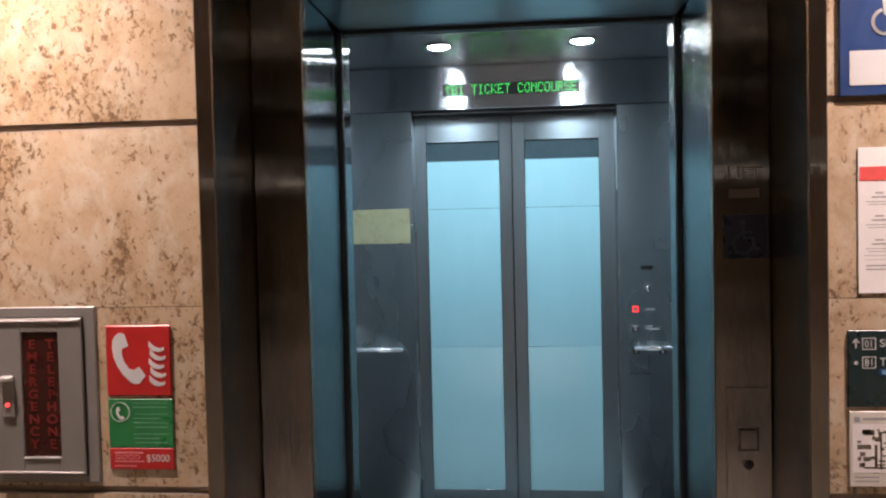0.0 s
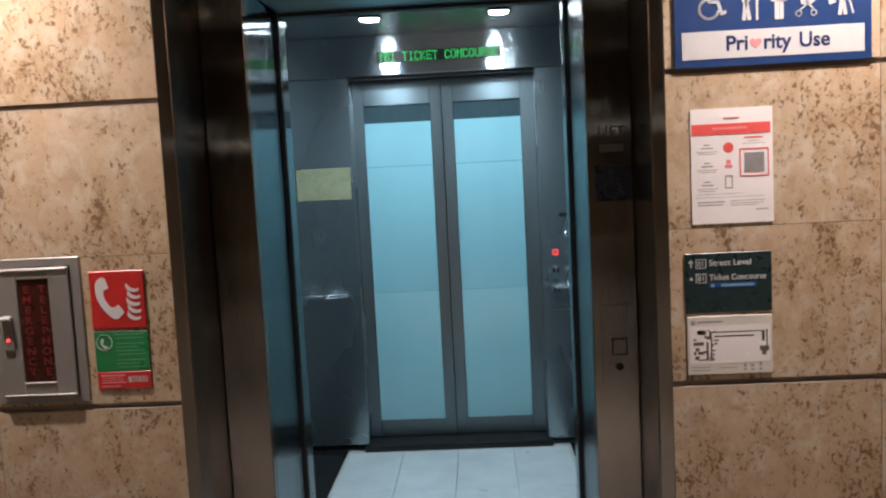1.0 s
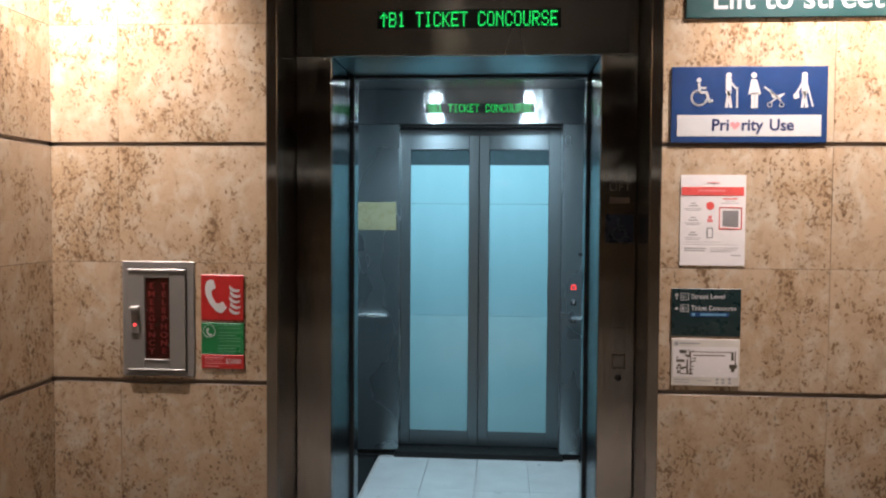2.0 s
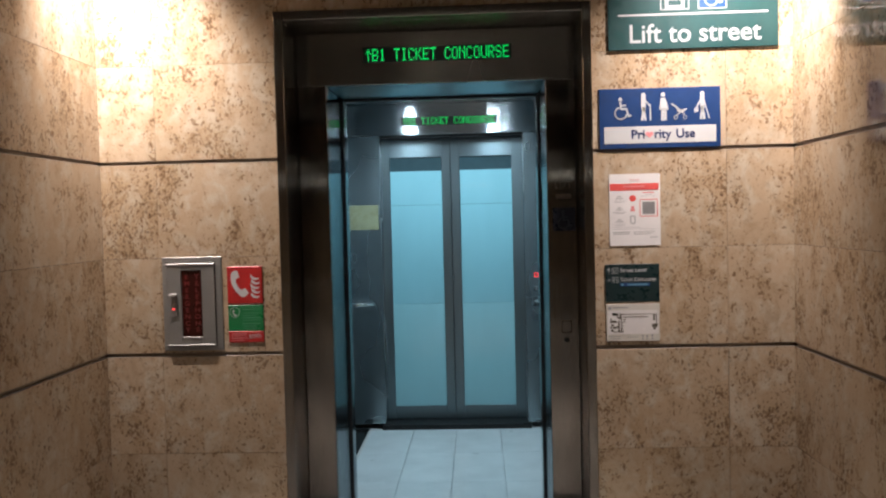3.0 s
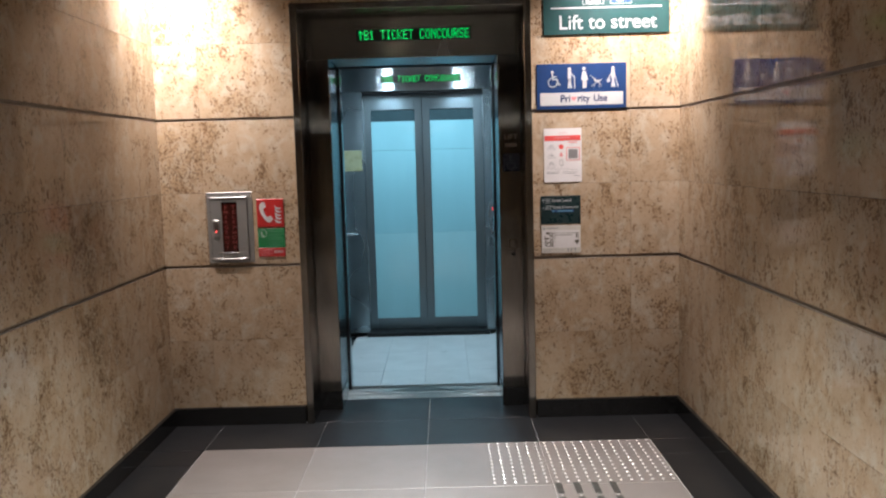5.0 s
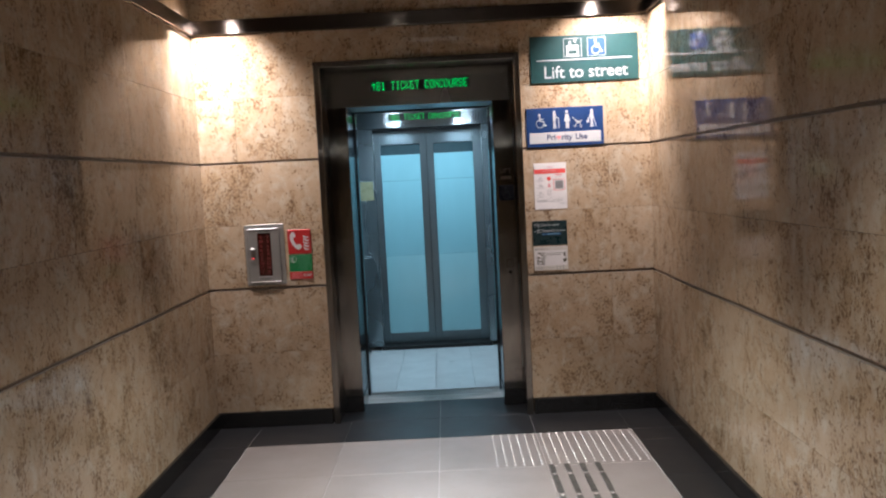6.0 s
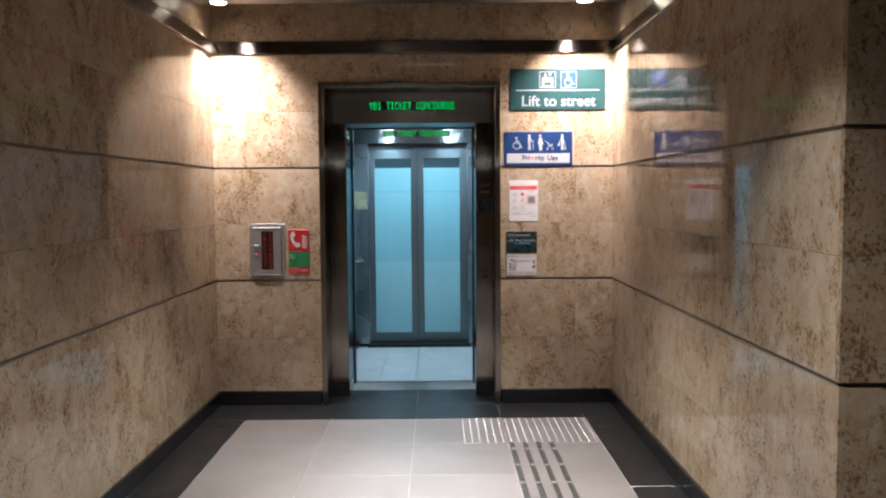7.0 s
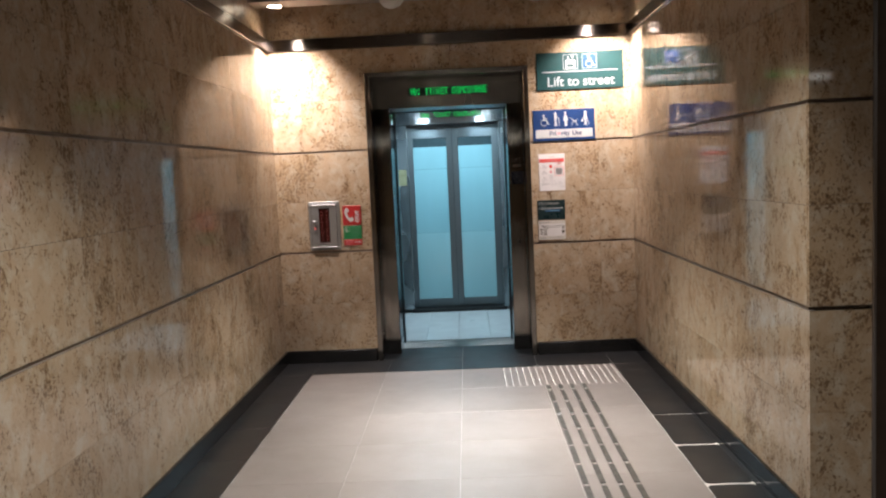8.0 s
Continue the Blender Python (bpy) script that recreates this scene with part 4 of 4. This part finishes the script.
def fire_cabinet():
    x0, x1, z0, z1, y = -1.250, -0.976, 1.004, 1.431, -0.006
    t = thing("fire_telephone_cabinet", "grey steel emergency telephone cabinet with a red lettered dark window", "cabinet", (-1.113, 0, z0))
    bm = cube(x0, x1, y, 0.0, z0, z1, 0.003)
    part("body", bm, CABINET_STEEL, t)
    dx0, dx1, dz0, dz1 = x0 + 0.022, x1 - 0.032, z0 + 0.022, z1 - 0.027
    part("door_gap", stroke([(dx0, dz0), (dx1, dz0), (dx1, dz1), (dx0, dz1)], 0.005, y, 0.0008, None, True), RUBBER_AND_GAP, t, "dark gap round the door")
    wx0, wx1, wz0, wz1 = -1.162, -1.068, 1.069, 1.371
    yd = y - 0.009
    bm = cube(dx0, wx0, yd, y - 0.001, dz0, dz1, 0.002)
    cube(wx1, dx1, yd, y - 0.001, dz0, dz1, 0.002, bm)
    cube(wx0, wx1, yd, y - 0.001, dz0, wz0, 0.002, bm)
    cube(wx0, wx1, yd, y - 0.001, wz1, dz1, 0.002, bm)
    door = part("door", bm, CABINET_STEEL, t, "grey steel door")
    # pale strips paint the thin highlights along the door's edges
    for z in (dz0 + 0.003, dz1 - 0.008):
        part("edge_highlight", cube(dx0 + 0.004, dx1 - 0.004, yd - 0.0045, yd - 0.0003, z, z + 0.005, 0.0015), HIGHLIGHT_STEEL, door, "pale strip that paints the highlight on the door edge")
    part("window", cube(wx0 - 0.002, wx1 + 0.002, y - 0.0035, y - 0.0012, wz0 - 0.002, wz1 + 0.002), WINDOW_BACK, door, "dark red window")
    step = (wz1 - wz0 - 0.03) / 9
    for col, word in ((-1.137, "EMERGENCY"), (-1.091, "TELEPHONE")):
        for k, letter in enumerate(word):
            lettering("letter", letter, col, wz1 - 0.015 - step * (k + 0.83), step * 0.70, y - 0.0042, RED_DARK, door, "dull red letter", "CENTER", 1.15, bold=0.03)
    part("window_highlight", cube(wx0, wx1, yd - 0.003, yd - 0.0003, wz0 - 0.004, wz0 + 0.0005, 0.0008), HIGHLIGHT_STEEL, door, "pale strip that paints the highlight on the lower window edge")
    lock = part("lock", cube(-1.212, -1.180, yd - 0.006, yd, 1.165, 1.268, 0.003), CABINET_STEEL, door, "recessed lock with a lever")
    part("lever", cube(-1.213, -1.179, yd - 0.020, yd - 0.0062, 1.256, 1.265, 0.002), HIGHLIGHT_STEEL, lock, "bright lever")
    part("lamp", disc(-1.196, yd - 0.0075, 1.197, 0.0048, 0.003), LED_RED, lock, "small red lamp")


fire_cabinet()


def access_plate():
    y = 0.25
    t = thing("access_sticker", "faded dark blue access sticker on the steel jamb", "sticker", (0.597, y, 1.505))
    part("sheet", cube(0.545, 0.652, y - 0.002, y - 0.0005, 1.505, 1.615), FADED_NAVY, t)
    part("symbol", wheelchair(0.598, 1.558, 0.09, y - 0.002), FADED_INK, t, "dim access symbol")
    t = thing("lift_lettering", "engraved grey LIFT lettering on the steel jamb", "lettering", (0.597, y, 1.655))
    lettering("inscription", "LIFT", 0.597, 1.705, 0.030, y - 0.0012, GROOVE, t, "", "CENTER", 1.1)
    bars("number", [(0.560, 0.634, 1.668, 0.022)], y, GROOVE, t, "unreadable engraved number")
    t = thing("call_panel", "steel lift call panel with a square button and a key switch", "call panel", (0.597, y, 0.885))
    part("plate", cube(0.548, 0.650, y - 0.003, y - 0.0003, 0.885, 1.18, 0.001), DARK_STEEL, t)
    b = part("button", cube(0.580, 0.622, y - 0.008, y - 0.0035, 1.024, 1.073, 0.002), DARK_STEEL, t, "square call button")
    part("button_rim", stroke([(0.577, 1.021), (0.625, 1.021), (0.625, 1.076), (0.577, 1.076)], 0.004, y - 0.003, 0.002, None, True), GROOVE, b)
    part("key_switch", disc(0.600, y - 0.006, 0.985, 0.012, 0.008, "Y", 20), BLACK, t, "black key switch", True)


access_plate()


# ---- tactile paving ----
def tactile():
    t = thing("tactile_paving", "metal warning studs and guiding bars fixed to the pale floor", "tactile paving", (0.8, -0.75, 0.0))
    bm = bmesh.new()
    bmesh.ops.create_uvsphere(bm, u_segments=10, v_segments=6, radius=0.0085, matrix=Matrix.Diagonal((1, 1, 0.6, 1)))
    bmesh.ops.delete(bm, geom=[v for v in bm.verts if v.co.z < -0.001], context="VERTS")
    stud = mesh_of("stud", bm, STUD, True)
    def lay(name, mesh, x, y, label=""):
        ob = new(name, mesh)
        ob.parent = t
        ob.matrix_parent_inverse = t.matrix_basis.inverted()
        ob.location = (x, y, 0.0)
        tagged(ob, label)

    for i in range(18):
        for j in range(12):
            lay("stud", stud, 0.384 + 0.0519 * i, -0.464 - 0.0498 * j)
    short = mesh_of("bar", cube(-0.0165, 0.0165, -0.066, 0.066, 0.0, 0.006, 0.003), BLACK_BAR)
    bar = mesh_of("bar", cube(-0.0165, 0.0165, -0.136, 0.136, 0.0, 0.006, 0.003), BLACK_BAR)
    pin = mesh_of("end_cap", cube(-0.0055, 0.0055, -0.0055, 0.0055, 0.0, 0.0055, 0.001), STUD)
    for i in range(4):
        x = 0.691 + 0.0885 * i
        lay("bar", short, x, -1.107, "dark grey guiding bar")
        for j in range(26):
            lay("end_cap", pin, x, -1.190 - 0.306 * j)
            lay("bar", bar, x, -1.343 - 0.306 * j, "dark grey guiding bar")


STUD = painted("polished_steel_stud", (0.90, 0.88, 0.86), 0.22, 0.01, 0.6)
BLACK_BAR = painted("worn_black_resin", (0.055, 0.05, 0.045), 0.45, 0.15)
tactile()


# ---- floor tiles ----
def tile_at(name, x0, x1, y0, y1, mat, lift=0.0, bevel=0.0015, corner=0.0):
    cxx, cyy = (x0 + x1) / 2, (y0 + y1) / 2
    bm = cube(x0 - cxx, x1 - cxx, y0 - cyy, y1 - cyy, -0.012, 0.0, 0 if corner else bevel)
    if corner:
        upright = [e for e in bm.edges if abs(e.verts[0].co.z - e.verts[1].co.z) > 0.005]
        bmesh.ops.bevel(bm, geom=upright, offset=corner, segments=4, affect="EDGES", profile=0.5)
    me = mesh_of(name, bm, mat)
    ob = new(name, me)
    ob.location = (cxx, cyy, lift)
    ob.parent = floor
    return ob


GX = [-1.213, -0.585, 0.042, 0.668, 1.288]
GAP = 0.0012
FRONT_Y = -0.447
for a, b in zip(GX, GX[1:]):
    for k in range(29):
        y1 = FRONT_Y - 0.607 * k
        tile_at("pale_tile", a + GAP / 2, b - GAP / 2, max(y1 - 0.607, SOUTH) + GAP / 2, y1 - GAP / 2, PALE_TILE)
# front border and the threshold of the lift
for a, b in zip([WEST] + GX, GX + [EAST]):
    tile_at("black_tile", a + 0.0005, b - 0.0005, FRONT_Y + 0.0025, -0.003, BLACK_TILE)
for a, b in ((-0.70, 0.042), (0.042, 0.70)):
    tile_at("black_tile", a + 0.0006, b - 0.0006, -0.001, 0.465, BLACK_TILE)
for k in range(-3, 27):
    y1 = min(-1.868 - 0.597 * k, FRONT_Y)
    y0 = max(-1.868 - 0.597 * (k + 1), SOUTH)
    if y0 < y1 - 0.02:
        wide, rounding = (0.0105, 0.028) if k >= 0 else (0.0012, 0.0)
        tile_at("black_tile", GX[-1] + 0.0025, 1.5325 if k >= 0 else EAST, y0 + (wide if k > -2 else 0.0012), y1 - wide, BLACK_TILE, 0.0, 0.0015, rounding)
        if k >= 0:
            tile_at("black_tile", 1.5338, EAST if y1 > PIER_Y else EAST + 0.3, y0 + wide / 3, y1 - wide / 3, BLACK_TILE)
        tile_at("black_tile", WEST, GX[0] - 0.002, y0 + 0.001, y1 - 0.001, BLACK_TILE)
solid("floor_concourse", cube(EAST + 0.31, CONC_EAST, SOUTH, PIER_Y + 0.03, -0.011, 0.0, 0.001), PALE_TILE, "pale stone concourse floor", "floor", "structure")


# ---- granite slabs ----
def slab(wall, x0, x1, y0, y1, z0, z1):
    c = Vector(((x0 + x1) / 2, (y0 + y1) / 2, (z0 + z1) / 2))
    me = mesh_of("stone_panel", cube(x0 - c.x, x1 - c.x, y0 - c.y, y1 - c.y, z0 - c.z, z1 - c.z), HONED_STONE if z0 > 2.8 else STONE)
    ob = new("stone_panel", me)
    ob.location = c
    ob.parent = wall
    return ob


J = 0.0009
NORTH_X = [(WEST, -1.262 - J), (-1.262 + J, -0.703), (0.703, 1.287 - J), (1.287 + J, EAST)]
for z0, z1 in ROWS_Z:
    for x0, x1 in NORTH_X:
        slab(wall_north, x0, x1, 0.0, 0.03, z0, z1)
for x0, x1 in ((-0.703 + 2 * J, 0.04 - J), (0.04 + J, 0.703 - 2 * J)):
    slab(wall_north, x0, x1, 0.0, 0.03, 2.516, 2.726)
for x0, x1 in ((WEST, -0.70 - J), (-0.70 + J, 0.04 - J), (0.04 + J, 0.70 - J), (0.70 + J, EAST)):
    slab(wall_north, x0, x1, 0.0, 0.03, *UPPER_Z)
LONG = [0.0, -1.22, -2.44, PIER_Y]
for z0, z1 in ROWS_Z + [UPPER_Z]:
    for y1, y0 in zip(LONG, LONG[1:]):
        slab(wall_east, EAST, EAST + 0.03, y0 + (J if y0 > PIER_Y else 0.03), y1 - J, z0, z1)
    slab(wall_east, EAST, PIER_X - 0.005, PIER_Y, PIER_Y + 0.0295, z0, z1)
    for k in range(15):
        slab(wall_west, WEST - 0.03, WEST, max(-1.22 * (k + 1), SOUTH) + J, -1.22 * k - J, z0, z1)
